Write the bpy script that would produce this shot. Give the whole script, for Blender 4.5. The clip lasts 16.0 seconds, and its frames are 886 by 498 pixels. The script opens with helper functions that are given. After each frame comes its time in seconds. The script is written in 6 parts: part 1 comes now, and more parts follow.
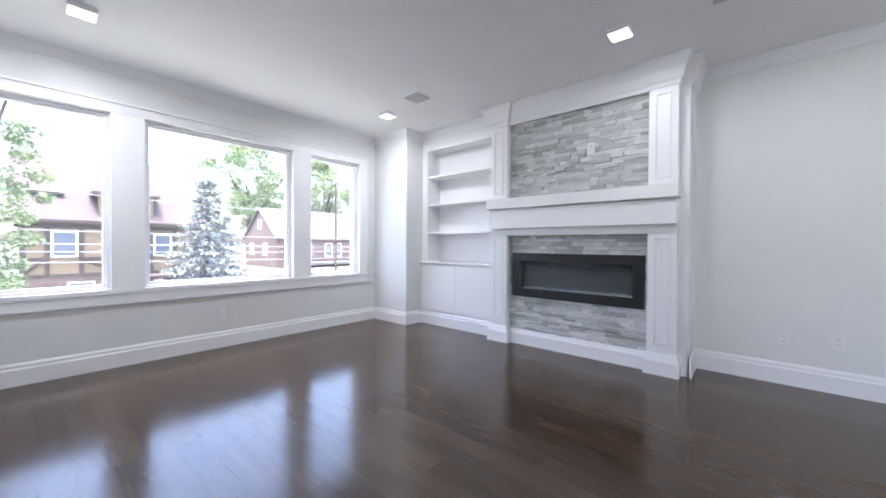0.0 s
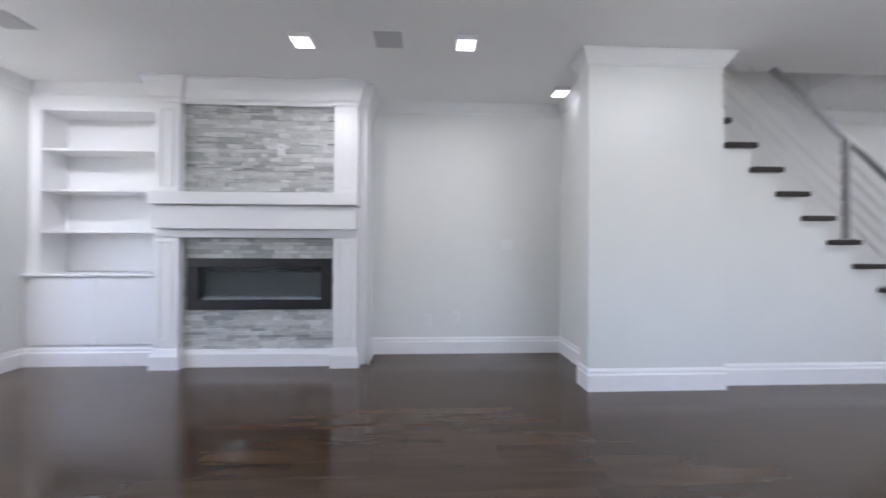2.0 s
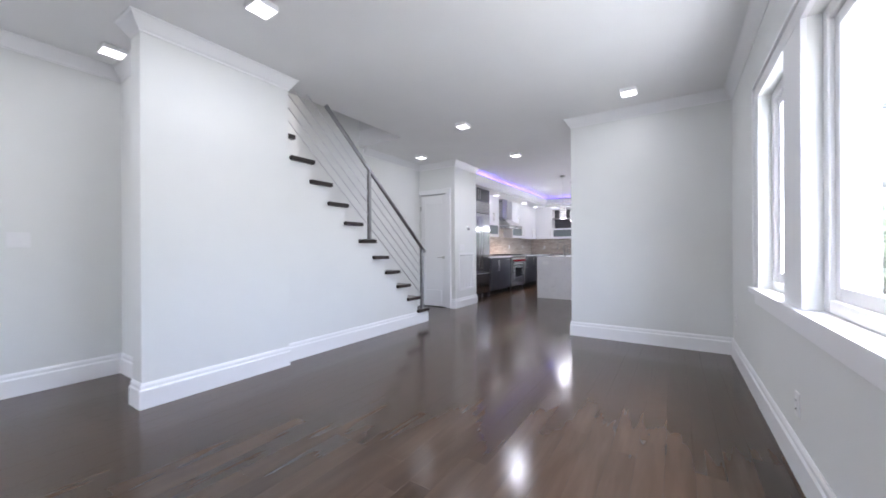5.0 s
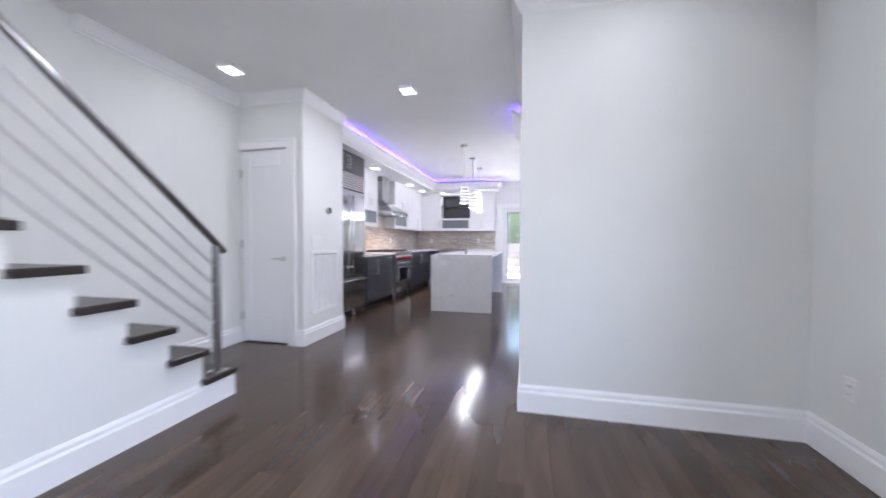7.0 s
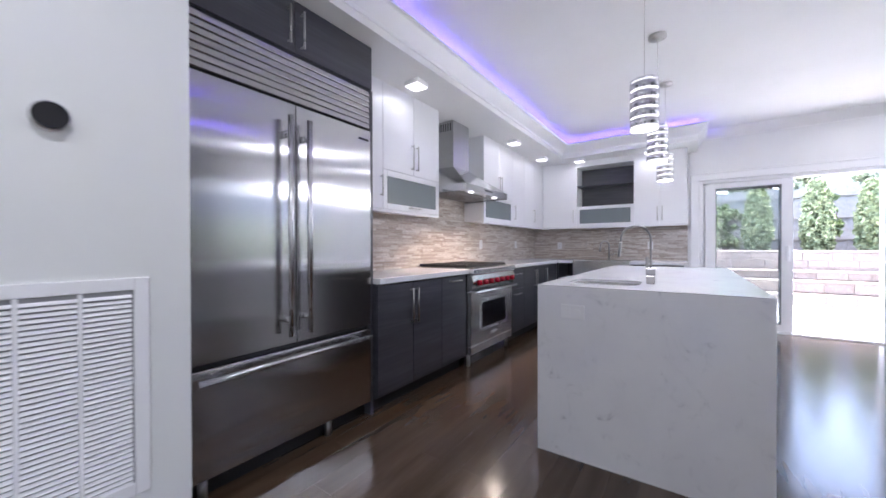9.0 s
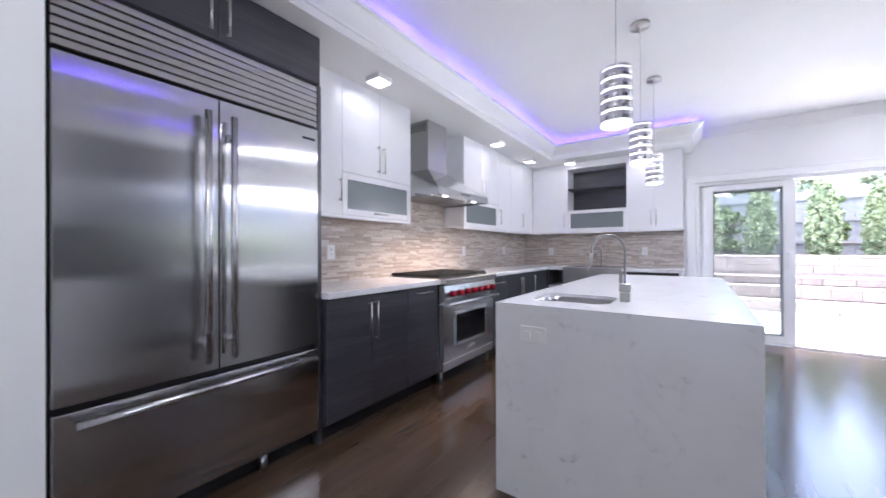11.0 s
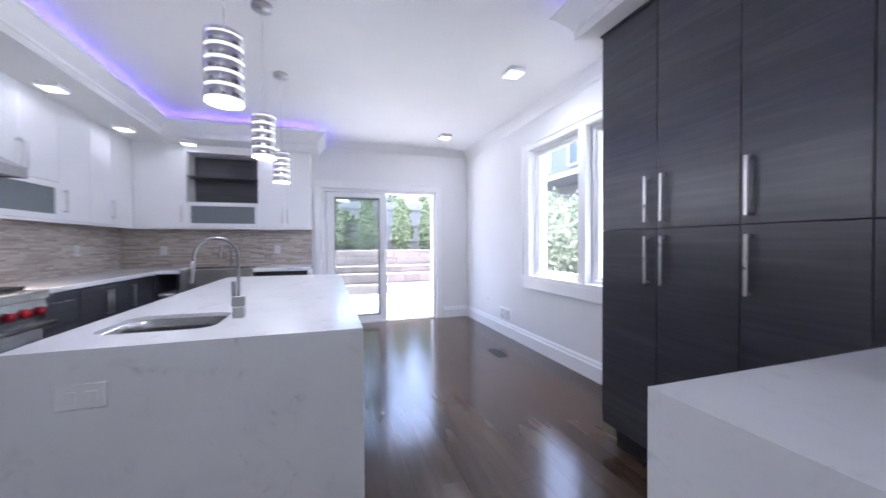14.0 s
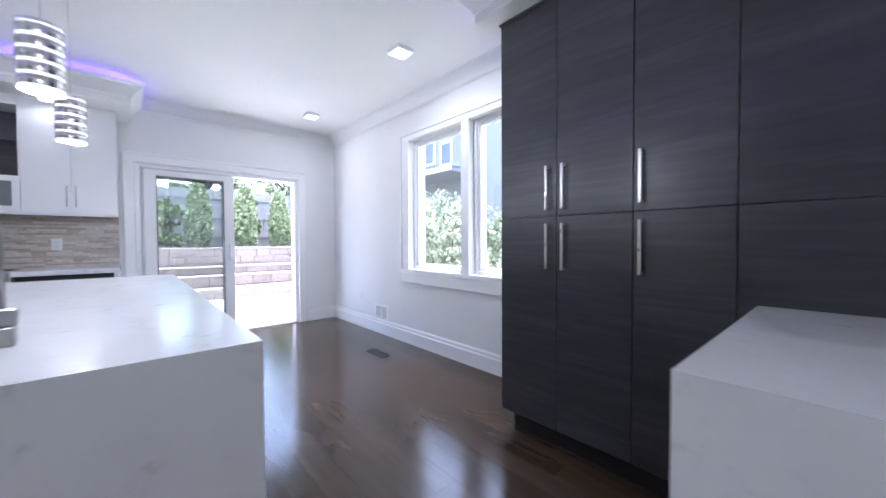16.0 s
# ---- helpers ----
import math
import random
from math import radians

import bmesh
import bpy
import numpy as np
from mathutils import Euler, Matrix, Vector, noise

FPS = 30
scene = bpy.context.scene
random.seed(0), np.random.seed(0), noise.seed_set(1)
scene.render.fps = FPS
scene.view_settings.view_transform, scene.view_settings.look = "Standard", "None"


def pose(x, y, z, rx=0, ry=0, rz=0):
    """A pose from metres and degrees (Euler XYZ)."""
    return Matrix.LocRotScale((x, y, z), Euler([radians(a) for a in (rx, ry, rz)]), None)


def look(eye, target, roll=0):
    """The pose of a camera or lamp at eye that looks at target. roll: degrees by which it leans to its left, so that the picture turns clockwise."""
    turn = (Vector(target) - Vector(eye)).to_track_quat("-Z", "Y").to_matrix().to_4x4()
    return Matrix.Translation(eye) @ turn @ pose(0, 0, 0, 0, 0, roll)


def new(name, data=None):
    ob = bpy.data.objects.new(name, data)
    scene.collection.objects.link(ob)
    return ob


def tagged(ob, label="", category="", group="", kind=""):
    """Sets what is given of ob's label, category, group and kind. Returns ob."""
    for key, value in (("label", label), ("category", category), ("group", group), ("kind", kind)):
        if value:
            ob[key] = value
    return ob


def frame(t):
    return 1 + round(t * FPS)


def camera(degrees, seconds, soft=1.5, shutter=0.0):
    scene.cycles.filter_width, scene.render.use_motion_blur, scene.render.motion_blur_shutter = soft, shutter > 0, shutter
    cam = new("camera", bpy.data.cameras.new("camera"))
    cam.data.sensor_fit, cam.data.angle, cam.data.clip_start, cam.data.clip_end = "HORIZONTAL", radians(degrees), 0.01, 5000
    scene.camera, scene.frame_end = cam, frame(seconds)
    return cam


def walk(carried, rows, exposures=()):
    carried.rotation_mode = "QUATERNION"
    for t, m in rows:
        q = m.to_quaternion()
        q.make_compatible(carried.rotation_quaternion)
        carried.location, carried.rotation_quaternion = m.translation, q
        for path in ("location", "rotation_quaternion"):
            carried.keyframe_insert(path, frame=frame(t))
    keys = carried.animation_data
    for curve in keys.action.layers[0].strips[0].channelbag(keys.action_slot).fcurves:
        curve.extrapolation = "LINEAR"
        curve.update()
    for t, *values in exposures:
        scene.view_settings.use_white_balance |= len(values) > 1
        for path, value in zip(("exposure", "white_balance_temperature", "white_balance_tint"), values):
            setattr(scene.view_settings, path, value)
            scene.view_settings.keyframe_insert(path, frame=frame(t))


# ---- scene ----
cam = camera(102.4, 16.0, 1.6, 0.5)
PATH = [
    (0, (-0.096, -0.15, 1.127), (-1.405, 1.362, 1.103), 0.3),
    (0.5, (-0.062, -0.026, 1.148), (-1.23, 1.598, 1.125), 0.2),
    (1, (0.013, 0.002, 1.108), (-0.817, 1.822, 1.111), 0.3),
    (1.5, (0.098, 0.013, 1.073), (-0.321, 1.968, 1.102), 0.3),
    (2, (0.096, -0.013, 1.105), (0.187, 1.985, 1.122), 0.2),
    (2.5, (0.094, -0.043, 1.068), (0.666, 1.873, 1.108), -0.2),
    (3, (0.15, -0.113, 1.118), (1.146, 1.621, 1.128), -0.3),
    (3.5, (0.206, -0.171, 1.111), (1.487, 1.364, 1.123), -0.3),
    (4, (0.269, -0.223, 1.13), (1.725, 1.148, 1.128), -0.2),
    (4.5, (0.342, -0.292, 1.108), (1.928, 0.927, 1.111), -0.4),
    (4.7, (0.386, -0.325, 1.1), (2.013, 0.837, 1.104), -0.4),
    (6.8, (2.275, 0.522, 1.128), (4.185, 1.113, 1.081), 0.2),
    (7, (2.715, 0.742, 1.136), (4.66, 1.204, 1.091), 0.1),
    (7.2, (3.146, 0.987, 1.124), (5.12, 1.306, 1.083), 0.3),
    (7.5, (3.885, 1.269, 1.093), (5.865, 1.548, 1.064), 0.0),
    (7.7, (4.391, 1.353, 1.1), (6.36, 1.705, 1.055), 0.1),
    (8, (5.065, 1.444, 1.063), (6.968, 2.059, 1.023), -0.2),
    (8.2, (5.52, 1.512, 1.071), (7.341, 2.337, 1.038), -0.2),
    (8.5, (6.006, 1.542, 1.105), (7.702, 2.602, 1.083), -0.2),
    (8.7, (6.182, 1.573, 1.115), (7.842, 2.688, 1.094), -0.1),
    (10.8, (6.717, 1.462, 1.169), (8.323, 2.655, 1.175), -0.2),
    (11, (6.73, 1.467, 1.171), (8.359, 2.627, 1.175), -0.2),
    (11.5, (6.769, 1.454, 1.159), (8.507, 2.443, 1.161), -0.4),
    (12, (6.803, 1.388, 1.161), (8.683, 2.072, 1.155), -0.5),
    (12.5, (6.833, 1.327, 1.174), (8.804, 1.67, 1.159), -0.4),
    (13, (6.854, 1.336, 1.178), (8.853, 1.369, 1.16), -0.4),
    (13.5, (6.93, 1.337, 1.185), (8.916, 1.106, 1.158), -0.4),
    (14, (7.008, 1.406, 1.215), (8.909, 0.785, 1.183), -0.3),
    (14.5, (7.038, 1.524, 1.209), (8.821, 0.617, 1.184), -0.1),
    (15, (7.071, 1.651, 1.206), (8.704, 0.497, 1.18), 0.0),
    (15.3, (7.106, 1.678, 1.205), (8.665, 0.425, 1.173), -0.1),
    (15.5, (7.142, 1.679, 1.194), (8.662, 0.379, 1.167), -0.1),
    (16, (7.361, 1.524, 1.156), (8.863, 0.205, 1.11), -0.3),
]
walk(cam, [(t, look(eye, target, roll)) for t, eye, target, roll in PATH], [(0.0, 4.6, 6120, 15.5), (2.5, 4.55, 6220, 16), (3.0, 4.68, 6220, 16), (4.0, 4.88, 6150, 16), (5.0, 4.92, 6130, 16.5), (6.9, 5.08, 6080, 17.5), (7.5, 4.98, 6060, 18.5), (8.0, 4.65, 6070, 18.5), (8.6, 4.7, 6040, 17.5), (11.0, 4.86, 6000, 17), (13.0, 4.62, 5850, 17.5), (16.0, 4.48, 5750, 14)])
# world, sun
SUN_TO = Vector((0.06, -0.16, 1.35)).normalized()
world = bpy.data.worlds.new("sky")
scene.world = world
world.use_nodes = True
wn = world.node_tree
sky = wn.nodes.new("ShaderNodeTexSky")
sky.sky_type = "NISHITA"
sky.sun_disc = False
sky.sun_elevation = math.asin(SUN_TO.z)
sky.sun_rotation = math.atan2(SUN_TO.x, SUN_TO.y)
sky.dust_density = 5.0
wn.nodes["Background"].inputs[1].default_value = 0.084
wn.links.new(sky.outputs[0], wn.nodes["Background"].inputs[0])
sun = new("sun", bpy.data.lights.new("sun", "SUN"))
sun.data.energy, sun.data.angle, sun.data.color = 0.5, radians(3.0), (1.0, 0.95, 0.88)
sun.matrix_world = look(SUN_TO * 40, (0, 0, 0))

# skylight through the two south windows of the living room
for x0, x1 in ((1.30, 2.68), (2.98, 3.66)):
    d = bpy.data.lights.new("window_daylight", "AREA")
    d.shape, d.size, d.size_y, d.energy, d.color = "RECTANGLE", x1 - x0 - 0.1, 1.3, 0.9, (0.88, 0.94, 1.0)
    o = new("window_daylight", d)
    o.matrix_world = pose((x0 + x1) / 2, -1.005, 1.475, 90, 0, 0)
LAMP_W = 1.35
LAMP_TINT = (0.97, 0.98, 1.0)


# ---- materials
def mat(name):
    m = bpy.data.materials.new(name)
    m.use_nodes = True
    return m, m.node_tree.nodes, m.node_tree.links, m.node_tree.nodes["Principled BSDF"]


def ramp(nodes, stops):
    r = nodes.new("ShaderNodeValToRGB")
    e = r.color_ramp.elements
    e[0].position, e[0].color = stops[0][0], (*stops[0][1], 1)
    e[1].position, e[1].color = stops[-1][0], (*stops[-1][1], 1)
    for p, c in stops[1:-1]:
        k = e.new(p)
        k.color = (*c, 1)
    return r


def coords(nodes, links, scale=(1, 1, 1), which="Object"):
    """Texture coordinates, stretched."""
    tc, mp = nodes.new("ShaderNodeTexCoord"), nodes.new("ShaderNodeMapping")
    if which == "World":
        g = nodes.new("ShaderNodeNewGeometry")
        links.new(g.outputs["Position"], mp.inputs[0])
    else:
        links.new(tc.outputs[which], mp.inputs[0])
    mp.inputs["Scale"].default_value = scale
    return mp


def noise_tex(nodes, links, mp, scale, detail=4, rough=0.55):
    n = nodes.new("ShaderNodeTexNoise")
    n.inputs["Scale"].default_value, n.inputs["Detail"].default_value, n.inputs["Roughness"].default_value = scale, detail, rough
    links.new(mp.outputs[0], n.inputs["Vector"])
    return n


def bump(nodes, links, b, height, strength, dist=0.002):
    k = nodes.new("ShaderNodeBump")
    k.inputs["Strength"].default_value, k.inputs["Distance"].default_value = strength, dist
    links.new(height, k.inputs["Height"])
    links.new(k.outputs[0], b.inputs["Normal"])


def paint(name, c, rough=0.55, vary=0.04, grain=220, strength=0.12):
    m, n, l, b = mat(name)
    mp = coords(n, l, which="World")
    big = noise_tex(n, l, mp, 1.3, 3)
    r = ramp(n, [(0.3, tuple(v * (1 - vary) for v in c)), (0.7, c)])
    l.new(big.outputs[0], r.inputs[0])
    l.new(r.outputs[0], b.inputs["Base Color"])
    fine = noise_tex(n, l, mp, grain, 3)
    bump(n, l, b, fine.outputs[0], strength, 0.001)
    b.inputs["Roughness"].default_value = rough
    return m


def plain(name, c, rough=0.5, metal=0.0, vary=0.08, scale=30):
    m, n, l, b = mat(name)
    mp = coords(n, l, which="World")
    t = noise_tex(n, l, mp, scale, 4)
    r = ramp(n, [(0.3, tuple(v * (1 - vary) for v in c)), (0.75, c)])
    l.new(t.outputs[0], r.inputs[0])
    l.new(r.outputs[0], b.inputs["Base Color"])
    rr = n.new("ShaderNodeMapRange")
    rr.inputs["To Min"].default_value, rr.inputs["To Max"].default_value = rough * 0.85, rough * 1.2
    l.new(t.outputs[0], rr.inputs[0])
    l.new(rr.outputs[0], b.inputs["Roughness"])
    b.inputs["Metallic"].default_value = metal
    return m


def glow(name, c, strength):
    m, n, l, b = mat(name)
    b.inputs["Base Color"].default_value = (0.8, 0.8, 0.8, 1)
    b.inputs["Emission Color"].default_value = (*c, 1)
    b.inputs["Emission Strength"].default_value = strength
    return m


def brushed(name, c, rough, stretch, depth=0.25, aniso=0.0):
    """Brushed metal: fine streaks along one axis."""
    m, n, l, b = mat(name)
    mp = coords(n, l, stretch, "World")
    t = noise_tex(n, l, mp, 1.0, 5, 0.7)
    r = ramp(n, [(0.25, tuple(v * 0.94 for v in c)), (0.75, c)])
    l.new(t.outputs[0], r.inputs[0])
    l.new(r.outputs[0], b.inputs["Base Color"])
    rr = n.new("ShaderNodeMapRange")
    rr.inputs["To Min"].default_value, rr.inputs["To Max"].default_value = rough * 0.8, rough * 1.25
    l.new(t.outputs[0], rr.inputs[0])
    l.new(rr.outputs[0], b.inputs["Roughness"])
    if depth:
        bump(n, l, b, t.outputs[0], depth, 0.0004)
    b.inputs["Metallic"].default_value = 1.0
    if aniso:
        tg = n.new("ShaderNodeTangent")
        tg.direction_type, tg.axis = "RADIAL", "Z"
        l.new(tg.outputs[0], b.inputs["Tangent"])
        b.inputs["Anisotropic"].default_value = aniso
    return m


def wood_floor():
    m, n, l, b = mat("dark_floor_wood")
    info = n.new("ShaderNodeObjectInfo")
    isl = n.new("ShaderNodeNewGeometry")
    add = n.new("ShaderNodeMath")
    add.operation = "ADD"
    l.new(info.outputs["Random"], add.inputs[0])
    l.new(isl.outputs["Random Per Island"], add.inputs[1])
    fr = n.new("ShaderNodeMath")
    fr.operation = "FRACT"
    l.new(add.outputs[0], fr.inputs[0])
    mp = coords(n, l, (1.6, 13, 13), "World")
    off = n.new("ShaderNodeVectorMath")
    off.operation = "MULTIPLY_ADD"
    comb = n.new("ShaderNodeCombineXYZ")
    for i in range(3):
        l.new(fr.outputs[0], comb.inputs[i])
    off.inputs[1].default_value = (40, 40, 40)
    l.new(comb.outputs[0], off.inputs[0])
    l.new(mp.outputs[0], off.inputs[2])
    g = n.new("ShaderNodeTexNoise")
    g.inputs["Scale"].default_value, g.inputs["Detail"].default_value, g.inputs["Distortion"].default_value = 1.0, 3, 0.3
    l.new(off.outputs[0], g.inputs["Vector"])
    r = ramp(n, [(0.25, (0.050, 0.0300, 0.0184)), (0.5, (0.065, 0.0400, 0.0247)), (0.75, (0.083, 0.0525, 0.0330))])
    l.new(g.outputs[0], r.inputs[0])
    hsv = n.new("ShaderNodeHueSaturation")
    mr = n.new("ShaderNodeMapRange")
    mr.inputs["To Min"].default_value, mr.inputs["To Max"].default_value = 0.79, 1.20
    l.new(fr.outputs[0], mr.inputs[0])
    l.new(mr.outputs[0], hsv.inputs["Value"])
    l.new(r.outputs[0], hsv.inputs["Color"])
    l.new(hsv.outputs[0], b.inputs["Base Color"])
    wear = noise_tex(n, l, coords(n, l, (0.5, 2.5, 1), "World"), 1.6, 1)
    rr = n.new("ShaderNodeMapRange")
    rr.inputs["To Min"].default_value, rr.inputs["To Max"].default_value = 0.11, 0.22
    blend = n.new("ShaderNodeMath")
    blend.operation, blend.inputs[1].default_value = "MULTIPLY_ADD", 0.12
    l.new(fr.outputs[0], blend.inputs[0])
    half = n.new("ShaderNodeMath")
    half.operation, half.inputs[1].default_value = "MULTIPLY", 0.88
    l.new(wear.outputs[0], half.inputs[0])
    l.new(half.outputs[0], blend.inputs[2])
    l.new(blend.outputs[0], rr.inputs[0])
    l.new(rr.outputs[0], b.inputs["Roughness"])
    b.inputs["IOR"].default_value = 1.5
    return m


def dark_veneer():
    """Charcoal wood veneer: fine horizontal grain over broad wavy bands."""
    m, n, l, b = mat("charcoal_veneer")
    info = n.new("ShaderNodeObjectInfo")
    mul = n.new("ShaderNodeMath")
    mul.operation, mul.inputs[1].default_value = "MULTIPLY", 9.0
    l.new(info.outputs["Random"], mul.inputs[0])

    def grain(stretch, detail, twist):
        g = n.new("ShaderNodeTexNoise")
        g.noise_dimensions = "4D"
        g.inputs["Scale"].default_value, g.inputs["Detail"].default_value, g.inputs["Distortion"].default_value = 1.0, detail, twist
        l.new(mul.outputs[0], g.inputs["W"])
        l.new(coords(n, l, stretch, "World").outputs[0], g.inputs["Vector"])
        return g

    fine, broad = grain((2.2, 2.2, 42), 6, 0.5), grain((1.1, 1.1, 9), 3, 1.2)
    mix = n.new("ShaderNodeMix")
    mix.inputs[0].default_value = 0.5
    l.new(fine.outputs[0], mix.inputs[2])
    l.new(broad.outputs[0], mix.inputs[3])
    r = ramp(n, [(0.32, (0.026, 0.026, 0.033)), (0.5, (0.042, 0.042, 0.052)), (0.68, (0.072, 0.072, 0.086))])
    l.new(mix.outputs[0], r.inputs[0])
    l.new(r.outputs[0], b.inputs["Base Color"])
    rr = n.new("ShaderNodeMapRange")
    rr.inputs["To Min"].default_value, rr.inputs["To Max"].default_value = 0.26, 0.42
    l.new(broad.outputs[0], rr.inputs[0])
    l.new(rr.outputs[0], b.inputs["Roughness"])
    b.inputs["IOR"].default_value = 1.6
    b.inputs["Coat Weight"].default_value, b.inputs["Coat Roughness"].default_value = 0.35, 0.32
    bump(n, l, b, mix.outputs[0], 0.2, 0.001)
    return m


def quartz():
    m, n, l, b = mat("white_quartz")
    mp = coords(n, l, which="World")
    warp = noise_tex(n, l, mp, 2.4, 5)
    v = n.new("ShaderNodeTexNoise")
    v.inputs["Scale"].default_value, v.inputs["Detail"].default_value, v.inputs["Roughness"].default_value, v.inputs["Distortion"].default_value = 7.0, 8, 0.62, 1.4
    l.new(mp.outputs[0], v.inputs["Vector"])
    r = ramp(n, [(0.29, (0.58, 0.58, 0.60)), (0.37, (0.76, 0.76, 0.77)), (0.44, (0.80, 0.80, 0.81)), (1.0, (0.82, 0.82, 0.83))])
    l.new(v.outputs[0], r.inputs[0])
    r2 = ramp(n, [(0.3, (0.93, 0.93, 0.94)), (0.6, (1, 1, 1))])
    l.new(warp.outputs[0], r2.inputs[0])
    mx = n.new("ShaderNodeMix")
    mx.data_type, mx.blend_type = "RGBA", "MULTIPLY"
    mx.inputs[0].default_value = 1.0
    l.new(r.outputs[0], mx.inputs[6])
    l.new(r2.outputs[0], mx.inputs[7])
    l.new(mx.outputs[2], b.inputs["Base Color"])
    b.inputs["Roughness"].default_value = 0.16
    return m


def pieces_material(name, stops, rough=0.7, grain=60, strength=0.5, island=False, stretch=(1, 1, 1)):
    """Stone or tile whose tone changes from piece to piece."""
    m, n, l, b = mat(name)
    if island:
        src = n.new("ShaderNodeNewGeometry").outputs["Random Per Island"]
    else:
        src = n.new("ShaderNodeObjectInfo").outputs["Random"]
    r = ramp(n, stops)
    l.new(src, r.inputs[0])
    mp = coords(n, l, stretch, "World")
    t = noise_tex(n, l, mp, grain, 6, 0.65)
    r2 = ramp(n, [(0.25, (0.72, 0.72, 0.72)), (0.7, (1.08, 1.08, 1.08))])
    l.new(t.outputs[0], r2.inputs[0])
    mx = n.new("ShaderNodeMix")
    mx.data_type, mx.blend_type = "RGBA", "MULTIPLY"
    mx.inputs[0].default_value = 1.0
    l.new(r.outputs[0], mx.inputs[6])
    l.new(r2.outputs[0], mx.inputs[7])
    l.new(mx.outputs[2], b.inputs["Base Color"])
    b.inputs["Roughness"].default_value = rough
    bump(n, l, b, t.outputs[0], strength, 0.004)
    return m


def glass(name, rough=0.0, tint=(1, 1, 1), frost=0.0, glare=0.0):
    """A thin pane: clear passage with a mirror-like sheen, or frosted."""
    m, n, l, b = mat(name)
    out = n["Material Output"]
    if frost:
        b.inputs["Base Color"].default_value = (*tint, 1)
        b.inputs["Roughness"].default_value = rough
        tr = n.new("ShaderNodeBsdfTransparent")
        mx = n.new("ShaderNodeMixShader")
        mx.inputs[0].default_value = frost
        l.new(tr.outputs[0], mx.inputs[1])
        l.new(b.outputs[0], mx.inputs[2])
        l.new(mx.outputs[0], out.inputs[0])
        return m
    n.remove(b)
    tr, gl, mx, fr = n.new("ShaderNodeBsdfTransparent"), n.new("ShaderNodeBsdfGlossy"), n.new("ShaderNodeMixShader"), n.new("ShaderNodeLayerWeight")
    pw, sc = n.new("ShaderNodeMath"), n.new("ShaderNodeMath")
    pw.operation, sc.operation = "POWER", "MULTIPLY_ADD"
    pw.inputs[1].default_value, sc.inputs[1].default_value, sc.inputs[2].default_value = 5.0, 0.6, 0.03
    tr.inputs[0].default_value = (*tint, 1)
    gl.inputs["Roughness"].default_value = 0.02
    l.new(fr.outputs["Facing"], pw.inputs[0])
    l.new(pw.outputs[0], sc.inputs[0])
    l.new(sc.outputs[0], mx.inputs[0])
    l.new(tr.outputs[0], mx.inputs[1])
    l.new(gl.outputs[0], mx.inputs[2])
    # translucent share puts a pale veil of glare over the view
    if glare:
        tl, md = n.new("ShaderNodeBsdfTranslucent"), n.new("ShaderNodeMixShader")
        tl.inputs[0].default_value = (1, 1, 1, 1)
        md.inputs[0].default_value = glare
        l.new(mx.outputs[0], md.inputs[1])
        l.new(tl.outputs[0], md.inputs[2])
        mx = md
    l.new(mx.outputs[0], out.inputs[0])
    return m


def leaf(name, c1, c2):
    m, n, l, b = mat(name)
    r = ramp(n, [(0.0, c1), (1.0, c2)])
    g = n.new("ShaderNodeNewGeometry")
    l.new(g.outputs["Random Per Island"], r.inputs[0])
    l.new(r.outputs[0], b.inputs["Base Color"])
    b.inputs["Roughness"].default_value = 0.6
    b.inputs["Transmission Weight"].default_value = 0.0
    return m


WALL = paint("grey_wall_paint", (0.782, 0.79, 0.772))
KWALL = paint("pale_wall_paint", (0.82, 0.82, 0.82))
CEIL = paint("ceiling_paint", (0.86, 0.86, 0.855), 0.7)
TRIM = paint("white_trim_paint", (0.88, 0.88, 0.885), 0.35, 0.02, 90, 0.05)
FLOOR = wood_floor()
SUB = plain("dark_subfloor", (0.012, 0.009, 0.008), 0.7)
VENEER = dark_veneer()
LACQUER = paint("white_lacquer", (0.84, 0.84, 0.86), 0.34, 0.02, 14, 0.03)
QUARTZ = quartz()
STEEL = brushed("brushed_steel", (0.57, 0.57, 0.575), 0.15, (2, 2, 260), 0.0, 1.0)
FRONTSTEEL = brushed("satin_front_steel", (0.64, 0.63, 0.61), 0.22, (2, 2, 240), 0.04, 0.6)
STEELH = brushed("satin_steel", (0.68, 0.68, 0.69), 0.26, (300, 300, 6), 0.1)
RAILSTEEL = brushed("dark_satin_steel", (0.40, 0.40, 0.41), 0.3, (300, 300, 6), 0.1)
RODSTEEL = plain("pale_satin_steel", (0.74, 0.74, 0.75), 0.42, 1.0, 0.05)
NICKEL = plain("satin_nickel", (0.60, 0.59, 0.57), 0.28, 1.0, 0.05)
TAPSTEEL = plain("brushed_tap_steel", (0.38, 0.375, 0.37), 0.3, 1.0, 0.05)
DUCTSTEEL = plain("dull_steel", (0.50, 0.495, 0.49), 0.38, 1.0, 0.08, 4)
CHROME = plain("polished_chrome", (0.78, 0.78, 0.79), 0.08, 1.0, 0.03)
BLACK = plain("black_metal", (0.012, 0.012, 0.014), 0.4)
DARKPLASTIC = plain("black_plastic", (0.01, 0.01, 0.011), 0.25)
IRON = plain("cast_iron", (0.02, 0.02, 0.021), 0.6)
OVENGLASS = plain("black_oven_glass", (0.006, 0.006, 0.008), 0.1)
OVENGLASS.node_tree.nodes["Principled BSDF"].inputs["Specular IOR Level"].default_value = 0.25
EMBER = plain("clear_fire_crystal", (0.5, 0.53, 0.55), 0.12, 0.0, 0.4, 80)
